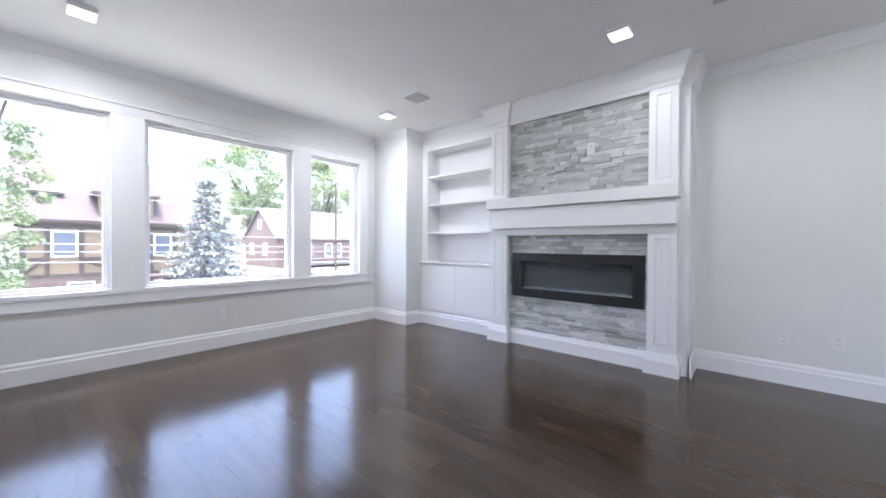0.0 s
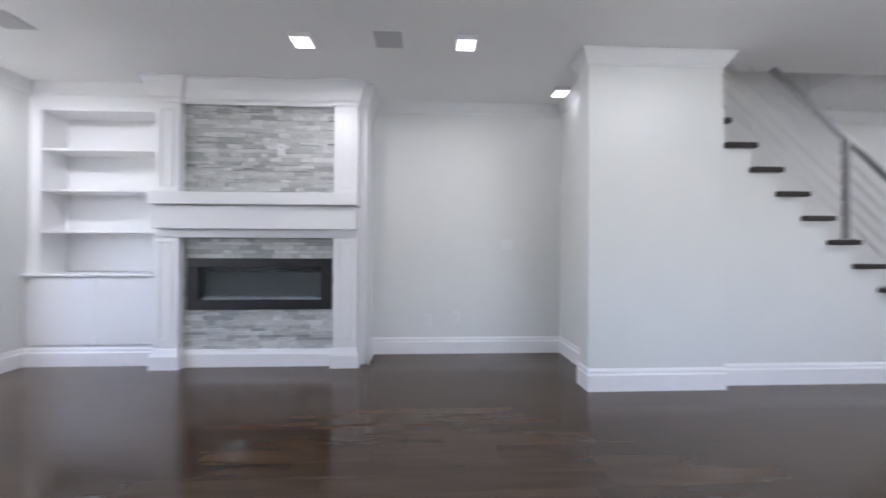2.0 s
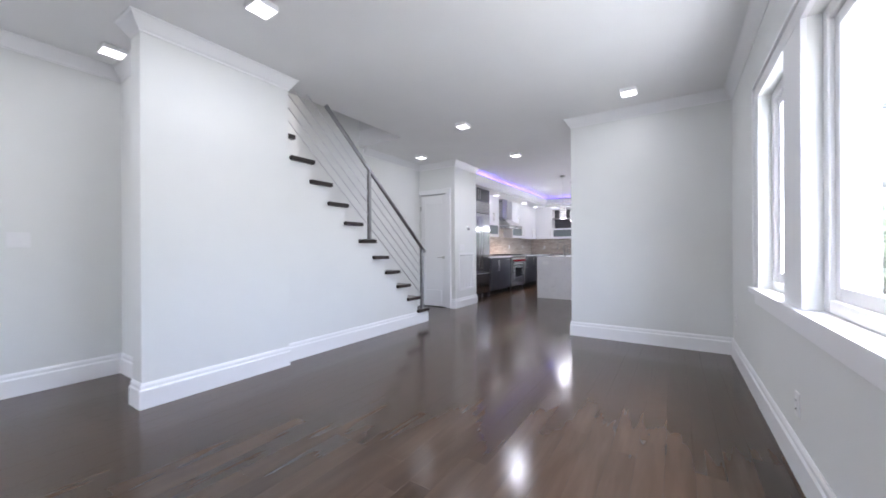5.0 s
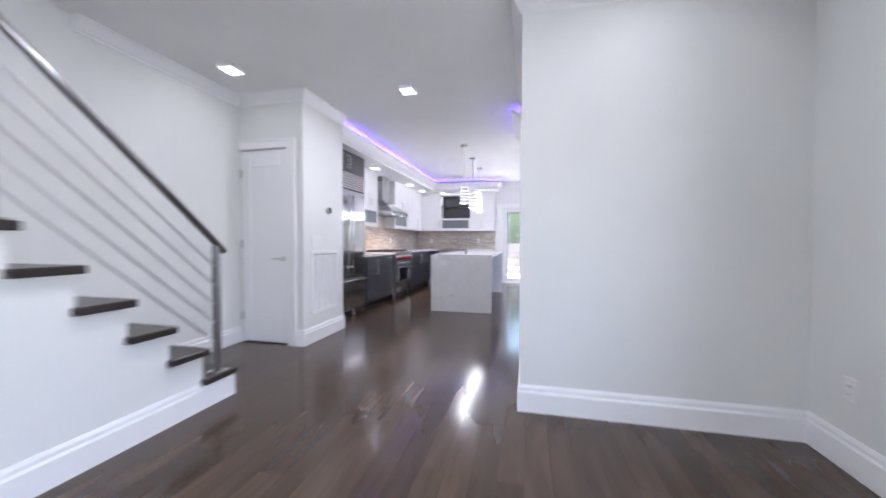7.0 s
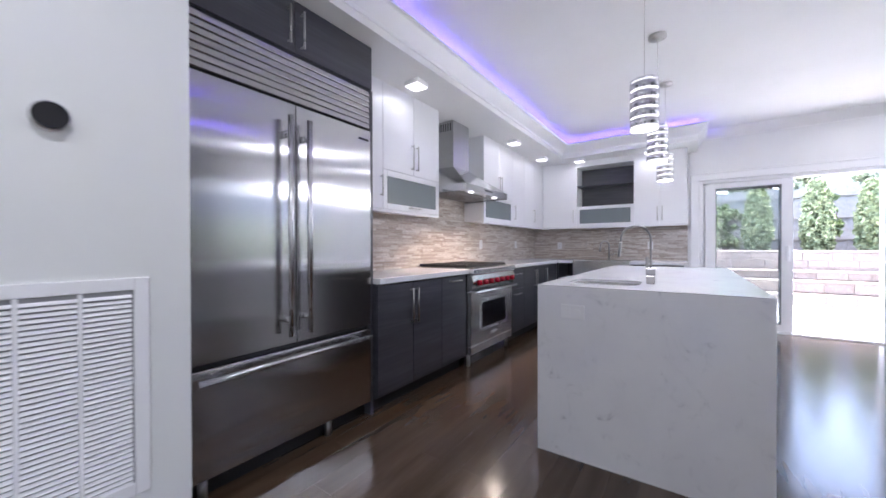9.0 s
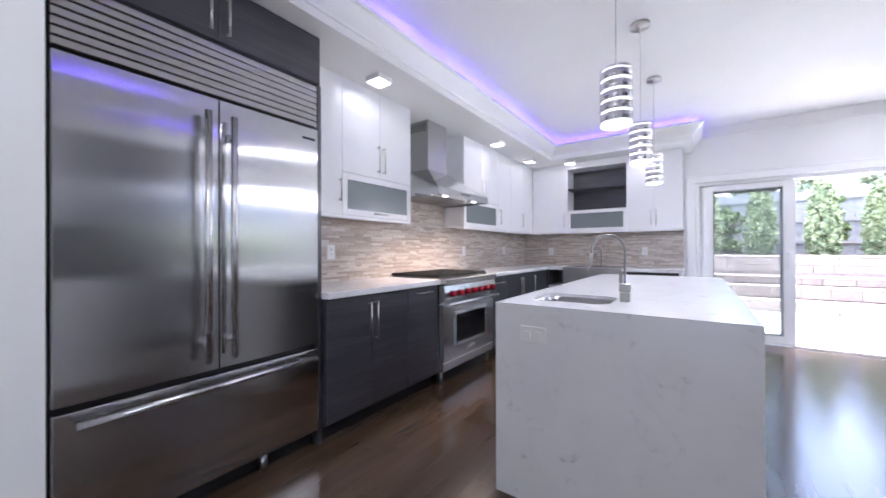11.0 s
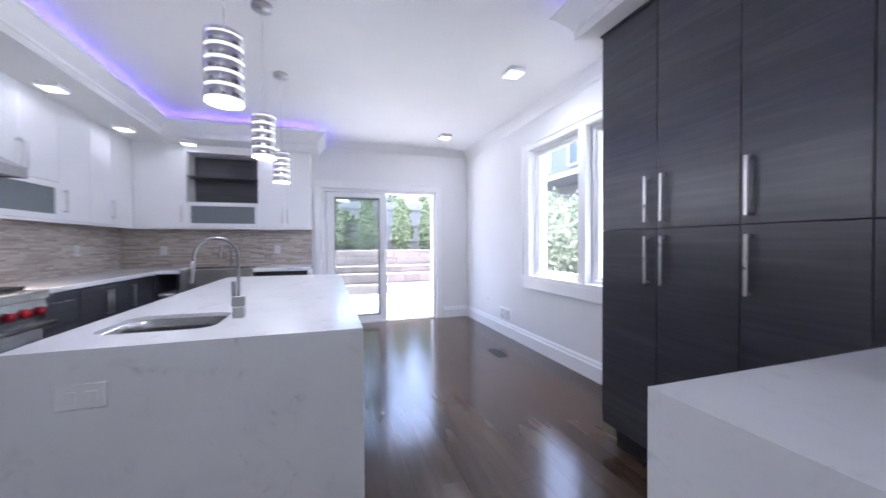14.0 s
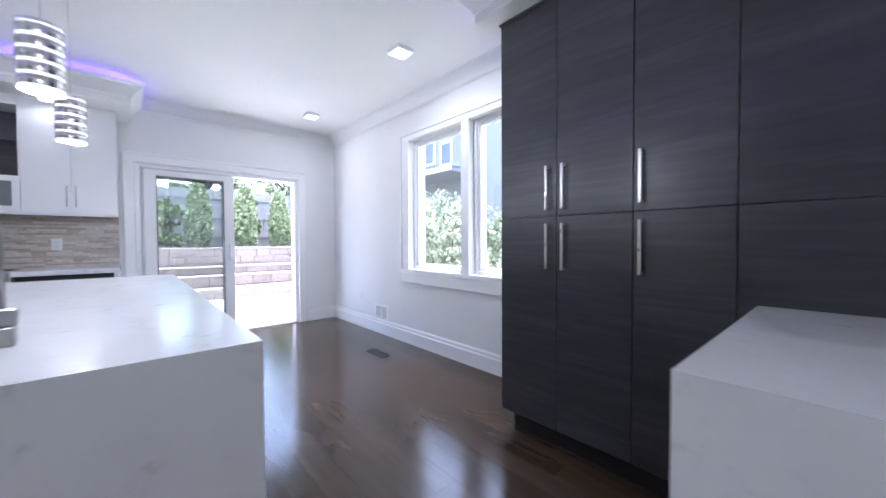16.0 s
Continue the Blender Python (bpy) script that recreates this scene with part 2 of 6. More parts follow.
TREAD = plain("dark_stair_wood", (0.030, 0.022, 0.019), 0.3, 0, 0.3, 8)
STONE_TONES = [(0.0, (0.37, 0.38, 0.37)), (0.25, (0.53, 0.545, 0.53)), (0.7, (0.62, 0.63, 0.615)), (1.0, (0.78, 0.785, 0.77))]
STONE = pieces_material("split_grey_stone", STONE_TONES, 0.75, 28, 0.9, stretch=(0.5, 0.5, 2))
STONEREST = pieces_material("split_grey_stone_joined", STONE_TONES, 0.75, 28, 0.9, True, (0.5, 0.5, 2))
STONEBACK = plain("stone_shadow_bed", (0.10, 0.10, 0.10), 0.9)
TILE = pieces_material("mosaic_strips", [(0.0, (0.43, 0.35, 0.295)), (0.3, (0.53, 0.445, 0.38)), (0.6, (0.61, 0.54, 0.48)), (1.0, (0.73, 0.68, 0.63))], 0.3, 40, 0.15, True)
GROUT = plain("grey_grout", (0.44, 0.41, 0.38), 0.9)
PLATE = plain("white_plastic", (0.82, 0.82, 0.82), 0.35, 0, 0.02)
REDKNOB = plain("red_enamel", (0.27, 0.006, 0.018), 0.22)
# window panes: the last value is glare haze mixed into the glass
PANE = glass("clear_glass", glare=0.006)
DOORPANE = glass("tinted_door_glass", tint=(0.87, 0.89, 0.885), glare=0.004)
STREETPANE = glass("glare_veiled_glass", glare=0.012)
FROST = glass("frosted_glass", 0.22, (0.21, 0.24, 0.25), 0.93)
LED = glow("led_panel", (1.0, 0.99, 0.98), 0.14)
COVE = glow("cove_led", (0.22, 0.14, 1.0), 1.1)
SHADEGLOW = glow("lit_diffuser", (1.0, 0.98, 0.96), 0.05)
# ---- building tools
def box(bm, a, b, bev=0.0, seg=1):
    (x0, x1), (y0, y1), (z0, z1) = (sorted((a[i], b[i])) for i in range(3))
    v = [bm.verts.new(p) for p in ((x0, y0, z0), (x1, y0, z0), (x1, y1, z0), (x0, y1, z0), (x0, y0, z1), (x1, y0, z1), (x1, y1, z1), (x0, y1, z1))]
    f = [bm.faces.new([v[i] for i in q]) for q in ((3, 2, 1, 0), (4, 5, 6, 7), (0, 1, 5, 4), (1, 2, 6, 5), (2, 3, 7, 6), (3, 0, 4, 7))]
    if bev > 0:
        e = {k for q in f for k in q.edges}
        bmesh.ops.bevel(bm, geom=list(e), offset=bev, segments=seg, profile=0.5, affect="EDGES")
    return bm


def boxes(*specs, bev=0.0):
    bm = bmesh.new()
    for s in specs:
        box(bm, s[0], s[1], s[2] if len(s) > 2 else bev)
    return bm


def cyl(bm, p0, p1, r, seg=14, r2=None):
    p0, p1 = Vector(p0), Vector(p1)
    d = p1 - p0
    m = Matrix.Translation((p0 + p1) / 2) @ d.to_track_quat("Z", "Y").to_matrix().to_4x4()
    bmesh.ops.create_cone(bm, cap_ends=True, segments=seg, radius1=r, radius2=r if r2 is None else r2, depth=d.length, matrix=m)
    return bm


def rod(p0, p1, r, seg=14, r2=None):
    return cyl(bmesh.new(), p0, p1, r, seg, r2)


def tube(points, r, seg=10):
    bm = bmesh.new()
    pts = [Vector(p) for p in points]
    rings = []
    for i, p in enumerate(pts):
        d = (pts[min(i + 1, len(pts) - 1)] - pts[max(i - 1, 0)]).normalized()
        q = d.to_track_quat("Z", "Y")
        rings.append([bm.verts.new(p + q @ Vector((r * math.cos(a), r * math.sin(a), 0))) for a in (2 * math.pi * k / seg for k in range(seg))])
    for a, b in zip(rings, rings[1:]):
        for k in range(seg):
            bm.faces.new((a[k], a[(k + 1) % seg], b[(k + 1) % seg], b[k]))
    bm.faces.new(rings[0][::-1])
    bm.faces.new(rings[-1])
    return bm


def sweep(path, profile, bm=None):
    """A moulding: the profile's (out, z) points carried along the plan path, out to the left of its way."""
    bm = bm or bmesh.new()
    p = [Vector(q) for q in path]
    rings = []
    for i in range(len(p)):
        ns = []
        for a, b in ((i - 1, i), (i, i + 1)):
            if 0 <= a and b < len(p):
                d = (p[b] - p[a]).normalized()
                ns.append(Vector((-d.y, d.x)))
        m = ns[0] if len(ns) == 1 else (ns[0] + ns[1]) / (1 + ns[0].dot(ns[1]))
        rings.append([bm.verts.new((p[i].x + m.x * o, p[i].y + m.y * o, z)) for o, z in profile])
    k = len(profile)
    for a, b in zip(rings, rings[1:]):
        for j in range(k):
            bm.faces.new((a[j], b[j], b[(j + 1) % k], a[(j + 1) % k]))
    bm.faces.new(rings[0])
    bm.faces.new(rings[-1][::-1])
    bmesh.ops.recalc_face_normals(bm, faces=bm.faces)
    return bm


def slab(axis, at, thick, u0, u1, v0, v1, holes=()):
    """A wall, floor or ceiling with openings: axis is its normal; at its face, thick its depth along the axis (signed);
    u and v are the other two axes in order; holes (u0, u1, v0, v1)."""
    us = sorted({u0, u1, *(min(max(h[i], u0), u1) for h in holes for i in (0, 1))})
    vs = sorted({v0, v1, *(min(max(h[i], v0), v1) for h in holes for i in (2, 3))})
    nu, nv = len(us) - 1, len(vs) - 1

    def solid(i, j):
        if not (0 <= i < nu and 0 <= j < nv):
            return False
        cu, cv = (us[i] + us[i + 1]) / 2, (vs[j] + vs[j + 1]) / 2
        return not any(h[0] < cu < h[1] and h[2] < cv < h[3] for h in holes)
    bm, made = bmesh.new(), {}

    def vert(i, j, s):
        if (i, j, s) not in made:
            w = at + (thick if s else 0)
            c = {"x": (w, us[i], vs[j]), "y": (us[i], w, vs[j]), "z": (us[i], vs[j], w)}[axis]
            made[(i, j, s)] = bm.verts.new(c)
        return made[(i, j, s)]
    for i in range(nu):
        for j in range(nv):
            if not solid(i, j):
                continue
            for s in (0, 1):
                bm.faces.new([vert(*q, s) for q in ((i, j), (i + 1, j), (i + 1, j + 1), (i, j + 1))])
            for di, dj, a, b in ((-1, 0, (i, j), (i, j + 1)), (1, 0, (i + 1, j), (i + 1, j + 1)), (0, -1, (i, j), (i + 1, j)), (0, 1, (i, j + 1), (i + 1, j + 1))):
                if not solid(i + di, j + dj):
                    bm.faces.new((vert(*a, 0), vert(*b, 0), vert(*b, 1), vert(*a, 1)))
    bmesh.ops.recalc_face_normals(bm, faces=bm.faces)
    return bm


def mesh_of(name, bm, material, smooth=False):
    me = bpy.data.meshes.new(name)
    bm.to_mesh(me)
    bm.free()
    me.materials.append(material)
    if smooth:
        for f in me.polygons:
            f.use_smooth = True
    return me


def whole(name, bm, material, label="", category="", group="", kind="", smooth=False):
    """A thing of one mesh, built in world places, with its origin at its base."""
    lo = [min(v.co[i] for v in bm.verts) for i in range(3)]
    hi = [max(v.co[i] for v in bm.verts) for i in range(3)]
    o = Vector(((lo[0] + hi[0]) / 2, (lo[1] + hi[1]) / 2, lo[2]))
    bmesh.ops.translate(bm, verts=bm.verts, vec=-o)
    ob = new(name, mesh_of(name, bm, material, smooth))
    ob.location = o
    return tagged(ob, label, category, group, kind)


def root(name, at, label, category, group="", kind=""):
    ob = new(name)
    ob.location = at
    return tagged(ob, label, category, group, kind)


def world_of(ob):
    m = ob.matrix_basis.copy()
    return world_of(ob.parent) @ ob.matrix_parent_inverse @ m if ob.parent else m


def part(name, bm, material, parent, label="", smooth=False):
    ob = new(name, mesh_of(name, bm, material, smooth))
    ob.parent = parent
    ob.matrix_parent_inverse = world_of(parent).inverted()
    if label:
        ob["label"] = label
    return ob


def piece(name, me, at, parent):
    """A piece that shares its mesh with others like it."""
    ob = new(name, me)
    ob.parent = parent
    ob.matrix_parent_inverse = world_of(parent).inverted()
    ob.location = at
    return ob


def structure(name, bm, material, label="", category=""):
    return whole(name, bm, material, label, category, "", "structure")


def bar_handle(parent, p0, p1, out, r=0.006):
    """A bar handle from p0 to p1, standing off along out."""
    p0, p1, out = Vector(p0), Vector(p1), Vector(out)
    d = (p1 - p0).normalized()
    bm = rod(p0 + out, p1 + out, r, 10)
    cyl(bm, p0 + d * 0.012, p0 + d * 0.012 + out, r * 0.8, 8)
    cyl(bm, p1 - d * 0.012, p1 - d * 0.012 + out, r * 0.8, 8)
    return part("handle", bm, NICKEL, parent, "satin nickel bar handle", True)


def flat_handle(parent, p0, p1, out):
    """A square bar handle, upright."""
    p0, p1, out = Vector(p0), Vector(p1), Vector(out)
    side = Vector((abs(out.y), abs(out.x), 0)).normalized() * 0.0075
    bm = bmesh.new()
    box(bm, p0 - side + out * 0.72, p1 + side + out, 0.002)
    box(bm, p0 - side, p0 + side + out * 0.9 + Vector((0, 0, 0.012)))
    box(bm, p1 - side - Vector((0, 0, 0.012)), p1 + side + out * 0.9)
    return part("handle", bm, NICKEL, parent, "satin nickel bar handle")


def outlet_plate(name, at, axis, sign, w=0.075, h=0.118, gangs=1, label="white wall outlet plate with two sockets", category="wall outlet", group="outlets"):
    """A cover plate on a wall; axis is the wall's normal."""
    r = root(name, at, label, category, group)
    x, y, z = at

    def blk(u0, u1, z0, z1, d0, d1, bev=0.0):
        bm = bmesh.new()
        if axis == "y":
            box(bm, (x + u0, y + sign * d0, z + z0), (x + u1, y + sign * d1, z + z1), bev)
        else:
            box(bm, (x + sign * d0, y + u0, z + z0), (x + sign * d1, y + u1, z + z1), bev)
        return bm
    part("cover_plate", blk(-w / 2, w / 2, -h / 2, h / 2, -0.002, 0.006, 0.002), PLATE, r)
    for g in range(gangs):
        c = (g - (gangs - 1) / 2) * 0.046
        part("insert", blk(c - 0.0165, c + 0.0165, -0.034, 0.034, 0.004, 0.009, 0.0015), PLATE, r)
    if "outlet" in category:
        for zz in (-0.02, 0.02):
            bm = blk(-0.008, -0.005, zz - 0.005, zz + 0.005, 0.0085, 0.0098)
            bm2 = blk(0.005, 0.008, zz - 0.005, zz + 0.005, 0.0085, 0.0098)
            part("socket_slot", bm, BLACK, r)
            part("socket_slot", bm2, BLACK, r)
    return r
# ---- plan: x runs from the street windows (west) to the garden door (east), y to the fireplace wall (north)
H = 2.725
XW, XE = -4.445, 12.55
YN, YS, YK = 3.88, -0.812, -0.83
XP, YP = 5.14, 0.785  # partition face, powder room wall face
WIN_Z = (0.705, 2.295)
WEST_WINDOWS = ((-0.40, 0.315), (0.555, 1.995), (2.23, 2.99))
SOUTH_WINDOWS = ((1.30, 2.68), (2.98, 3.66))
SWIN_Z = (0.82, 2.125)
KIT_WINDOWS = ((8.90, 9.66), (9.76, 10.60))
KWIN_Z = (0.84, 2.27)
SLIDER = (-0.29, 1.48, 0.0, 2.04)

# walls
structure("wall_west", slab("x", XW, -0.22, -1.03, 4.1, -0.3, H + 0.3, [(a, b, *WIN_Z) for a, b in WEST_WINDOWS]), WALL, "light grey painted wall with three street windows", "wall")
structure("wall_north", slab("y", YN, 0.22, XW, 13.0, -0.3, 5.4), WALL, "long light grey painted wall", "wall")
structure("wall_south", slab("y", YS, -0.22, XW, XP + 0.05, -0.3, H + 0.3, [(a, b, *SWIN_Z) for a, b in SOUTH_WINDOWS]), WALL, "light grey painted wall with casement windows", "wall")
structure("wall_kitchen", slab("y", YK, -0.22, XP + 0.05, 12.77, -0.3, H + 0.3, [(a, b, *KWIN_Z) for a, b in KIT_WINDOWS]), KWALL, "pale painted kitchen wall with a double window", "wall")
structure("wall_east", slab("x", XE, 0.22, YK, YN, -0.3, H + 0.3, [SLIDER]), KWALL, "pale painted end wall with a sliding garden door", "wall")
structure("wall_partition", slab("x", XP, 0.11, YS, YP, 0, H), WALL, "light grey painted partition wall", "wall")
structure("wall_powder_room", slab("y", YP, -0.11, XP + 0.11, 6.92, 0, H, [(5.92, 6.60, 0, 2.07)]), WALL, "light grey wall with an open doorway", "wall")
structure("wall_nook", slab("x", 6.92, -0.11, YK, YP - 0.11, 0, H), KWALL, "pale painted wall behind the cabinet nook", "wall")
structure("wall_stairs", boxes(((1.39, 2.78, 0), (2.515, 2.95, H))), WALL, "painted stair wall", "wall")
structure("wall_recess", slab("x", 1.58, 0.10, 2.95, YN, 0, H), WALL, "painted return wall of the recess", "wall")
structure("wall_closet", slab("x", 6.075, 0.10, 3.073, YN, 0, H, [(3.262, 3.855, 0, 2.14)]), WALL, "painted closet wall with a door", "wall")
structure("wall_grille", slab("y", 3.073, 0.10, 6.175, 6.91, 0, H), WALL, "painted wall end with a return air grille", "wall")
structure("wall_fridge_side", boxes(((6.86, 3.173, 0), (6.91, YN, H))), WALL, "painted wall beside the fridge", "wall")
structure("wall_chase", boxes(((XW, 3.275, 0), (-3.74, YN, H))), WALL, "painted corner chase", "wall")

# ceiling, with the stairwell left open
structure("ceiling", slab("z", H, 0.25, XW - 0.2, 12.77, -1.05, 4.1, [(1.68, 4.48, 3.02, YN + 0.05)]), CEIL, "flat white painted ceiling", "ceiling")
structure("wall_stairwell", boxes(((1.40, 2.92, H + 0.25), (4.58, 3.02, 5.4)), ((4.48, 3.02, H + 0.25), (4.58, YN, 5.4)), ((1.40, 3.02, H + 0.25), (1.50, YN, 5.4))), WALL, "painted stairwell walls", "wall")
# out of view; the small hole is added to brighten the stairwell
structure("ceiling_stairwell", slab("z", 5.4, 0.1, 1.5, 4.7, 2.8, 4.1, [(2.9, 3.5, 3.3, 3.6)]), CEIL, "white stairwell ceiling with an added hole for daylight", "ceiling")

# floor: bed and boards
structure("floor", slab("z", -0.016, -0.25, XW - 0.2, 12.77, -1.05, 4.1), SUB, "dark stained hardwood plank floor", "floor")

structure("floor_powder_room", slab("z", 0.004, -0.016, XP + 0.11, 6.81, YK, YP - 0.09), plain("pale_tile", (0.62, 0.58, 0.55), 0.35), "pale tiled powder room floor", "floor")

# mouldings
CROWN_FULL = [(0, 2.555), (0.012, 2.555), (0.014, 2.575), (0.035, 2.60), (0.075, 2.665), (0.10, 2.705), (0.115, 2.715), (0.115, H), (0, H)]
CROWN = [(o * 0.63, H - (H - z) * 0.63) for o, z in CROWN_FULL]
BASE = [(0, 0), (0.018, 0), (0.018, 0.128), (0.011, 0.140), (0.011, 0.160), (0.004, 0.178), (0, 0.178)]
structure("crown_stair_wall", sweep([(2.515, 2.95), (2.515, 2.78), (1.39, 2.78), (1.39, 2.95), (1.58, 2.95), (1.58, YN), (-0.485, YN)], CROWN), TRIM, "white crown moulding", "trim")
structure("crown_living_room", sweep([(-3.74, 3.60), (-3.74, 3.275), (XW, 3.275), (XW, YS), (XP, YS), (XP, YP), (6.92, YP)], CROWN), TRIM, "white crown moulding", "trim")
structure("crown_hall", sweep([(6.91, 3.073), (6.075, 3.073), (6.075, YN), (4.58, YN)], CROWN), TRIM, "white crown moulding", "trim")
KCROWN = [(o * 0.8, H - (H - z) * 0.72) for o, z in CROWN_FULL]
structure("crown_kitchen", sweep([(8.90, YK), (XE, YK), (XE, 1.50)], KCROWN), TRIM, "white crown moulding", "trim")
structure("baseboard_stair_wall", sweep([(2.515, 2.78), (1.39, 2.78), (1.39, 2.95), (1.58, 2.95), (1.58, YN), (-0.485, YN), (-0.485, 3.50)], BASE), TRIM, "tall white baseboard", "baseboard")
structure("baseboard_stairs", sweep([(4.915, 2.87), (2.50, 2.87)], BASE), TRIM, "tall white baseboard", "baseboard")
structure("baseboard_living_room", sweep([(-3.74, 3.55), (-3.74, 3.275), (XW, 3.275), (XW, YS), (XP, YS), (XP, YP), (5.83, YP)], BASE), TRIM, "tall white baseboard", "baseboard")
structure("baseboard_powder_room", sweep([(6.69, YP), (6.92, YP)], BASE), TRIM, "tall white baseboard", "baseboard")
structure("baseboard_hall", sweep([(6.91, 3.173), (6.91, 3.073), (6.075, 3.073), (6.075, 3.17)], BASE), TRIM, "tall white baseboard", "baseboard")
structure("baseboard_hall_north", sweep([(6.075, YN), (4.98, YN)], BASE), TRIM, "tall white baseboard", "baseboard")
structure("baseboard_kitchen", sweep([(8.76, YK), (XE, YK), (XE, -0.40)], BASE), TRIM, "tall white baseboard", "baseboard")


# windows
def window_unit(parent, axis, at, sign, a, b, z0, z1, depth=0.07, frame=0.045, sash=0.035, pane=None):
    """A framed pane set back in the wall; sign points to the room."""
    def blk(u0, u1, w0, w1, d0, d1):
        if axis == "x":
            return ((at - sign * d0, u0, w0), (at - sign * d1, u1, w1))
        return ((u0, at - sign * d0, w0), (u1, at - sign * d1, w1))
    d0, d1 = 0.05, 0.05 + depth
    bm = boxes(blk(a, a + frame, z0, z1, d0, d1), blk(b - frame, b, z0, z1, d0, d1), blk(a + frame, b - frame, z0, z0 + frame, d0, d1), blk(a + frame, b - frame, z1 - frame, z1, d0, d1), bev=0.004)
    part("window_frame", bm, TRIM, parent)
    a, b, z0, z1 = a + frame, b - frame, z0 + frame, z1 - frame
    bm = boxes(blk(a, a + sash, z0, z1, d0 + 0.02, d1 - 0.008), blk(b - sash, b, z0, z1, d0 + 0.02, d1 - 0.008), blk(a + sash, b - sash, z0, z0 + sash, d0 + 0.02, d1 - 0.008), blk(a + sash, b - sash, z1 - sash, z1, d0 + 0.02, d1 - 0.008), bev=0.003)
    part("sash", bm, TRIM, parent)
    p = part("pane", boxes(blk(a + sash - 0.004, b - sash + 0.004, z0 + sash - 0.004, z1 - sash + 0.004, d0 + 0.04, d0 + 0.046)), pane or PANE, parent, "clear window glass")
    p.visible_shadow = False


def casing(parent, axis, at, sign, a, b, z0, z1, mullions=(), w=0.135, sill=0.10, head=0.084, nose=0.055):
    """Flat casing with a raised back band, a sill and an apron."""
    def blk(u0, u1, w0, w1, d, e=0.002):
        if axis == "x":
            return ((at - sign * e, u0, w0), (at + sign * d, u1, w1))
        return ((u0, at - sign * e, w0), (u1, at + sign * d, w1))
    s = [blk(a - w, a, z0, z1, 0.022), blk(b, b + w, z0, z1, 0.022), blk(a - w, b + w, z1, z1 + head, 0.022)]
    s += [blk(a - w - 0.014, a - w + 0.010, z0, z1 + head, 0.034), blk(b + w - 0.010, b + w + 0.014, z0, z1 + head, 0.034), blk(a - w - 0.014, b + w + 0.014, z1 + head, z1 + head + 0.02, 0.036)]
    for m0, m1 in mullions:
        s.append(blk(m0, m1, z0, z1, 0.022))
    part("casing", boxes(*s, bev=0.002), TRIM, parent)
    part("window_sill", boxes(blk(a - w - 0.03, b + w + 0.03, z0 - 0.035, z0, nose)), TRIM, parent)
    part("apron", boxes(blk(a - w, b + w, z0 - 0.035 - sill, z0 - 0.035, 0.024), bev=0.003), TRIM, parent)


w1 = root("window_1", (XW, 1.27, 0.72), "wide white three-part street window", "window", kind="structure")
for a, b in WEST_WINDOWS:
    window_unit(w1, "x", XW, 1, a, b, *WIN_Z, frame=0.026, sash=0.02, pane=STREETPANE)
casing(w1, "x", XW, 1, WEST_WINDOWS[0][0], WEST_WINDOWS[2][1], *WIN_Z, [(WEST_WINDOWS[0][1], WEST_WINDOWS[1][0]), (WEST_WINDOWS[1][1], WEST_WINDOWS[2][0])], nose=0.034)
w2 = root("window_2", (2.48, YS, 0.82), "white double casement window", "window", kind="structure")
for a, b in SOUTH_WINDOWS:
    window_unit(w2, "y", YS, 1, a, b, *SWIN_Z, frame=0.06, sash=0.055)
casing(w2, "y", YS, 1, SOUTH_WINDOWS[0][0], SOUTH_WINDOWS[1][1], *SWIN_Z, [(SOUTH_WINDOWS[0][1], SOUTH_WINDOWS[1][0])], 0.12, 0.08)
w3 = root("window_3", (9.64, YK, 0.84), "white double casement kitchen window", "window", kind="structure")
for a, b in KIT_WINDOWS:
    window_unit(w3, "y", YK, 1, a, b, *KWIN_Z, frame=0.036, sash=0.03)
casing(w3, "y", YK, 1, KIT_WINDOWS[0][0], KIT_WINDOWS[1][1], *KWIN_Z, [(KIT_WINDOWS[0][1], KIT_WINDOWS[1][0])], 0.13, 0.115, 0.055, 0.028)
for ob_parent, ax, x_, y_ in ((w3, "y", 9.9, YK), (w3, "y", 9.35, YK)):
    part("crank", boxes(((x_ - 0.05, y_ - 0.045, 0.845), (x_ + 0.05, y_ - 0.015, 0.862)), bev=0.004), TRIM, ob_parent)

GASKET = plain("grey_rubber", (0.16, 0.17, 0.175), 0.6)
# sliding garden door: one panel fixed, the other pushed behind it
sd = root("door_1", (XE, 0.6, 0), "white sliding glass garden door, half open", "door", kind="structure")
y0, y1, _, zt = SLIDER
part("door_frame", boxes(((XE + 0.02, y0, 0), (XE + 0.16, y0 + 0.05, zt)), ((XE + 0.02, y1 - 0.05, 0), (XE + 0.16, y1, zt)), ((XE + 0.02, y0 + 0.05, zt - 0.045), (XE + 0.16, y1 - 0.05, zt)), ((XE + 0.0, y0 + 0.05, -0.015), (XE + 0.18, y1 - 0.05, 0.022)), bev=0.004), TRIM, sd)


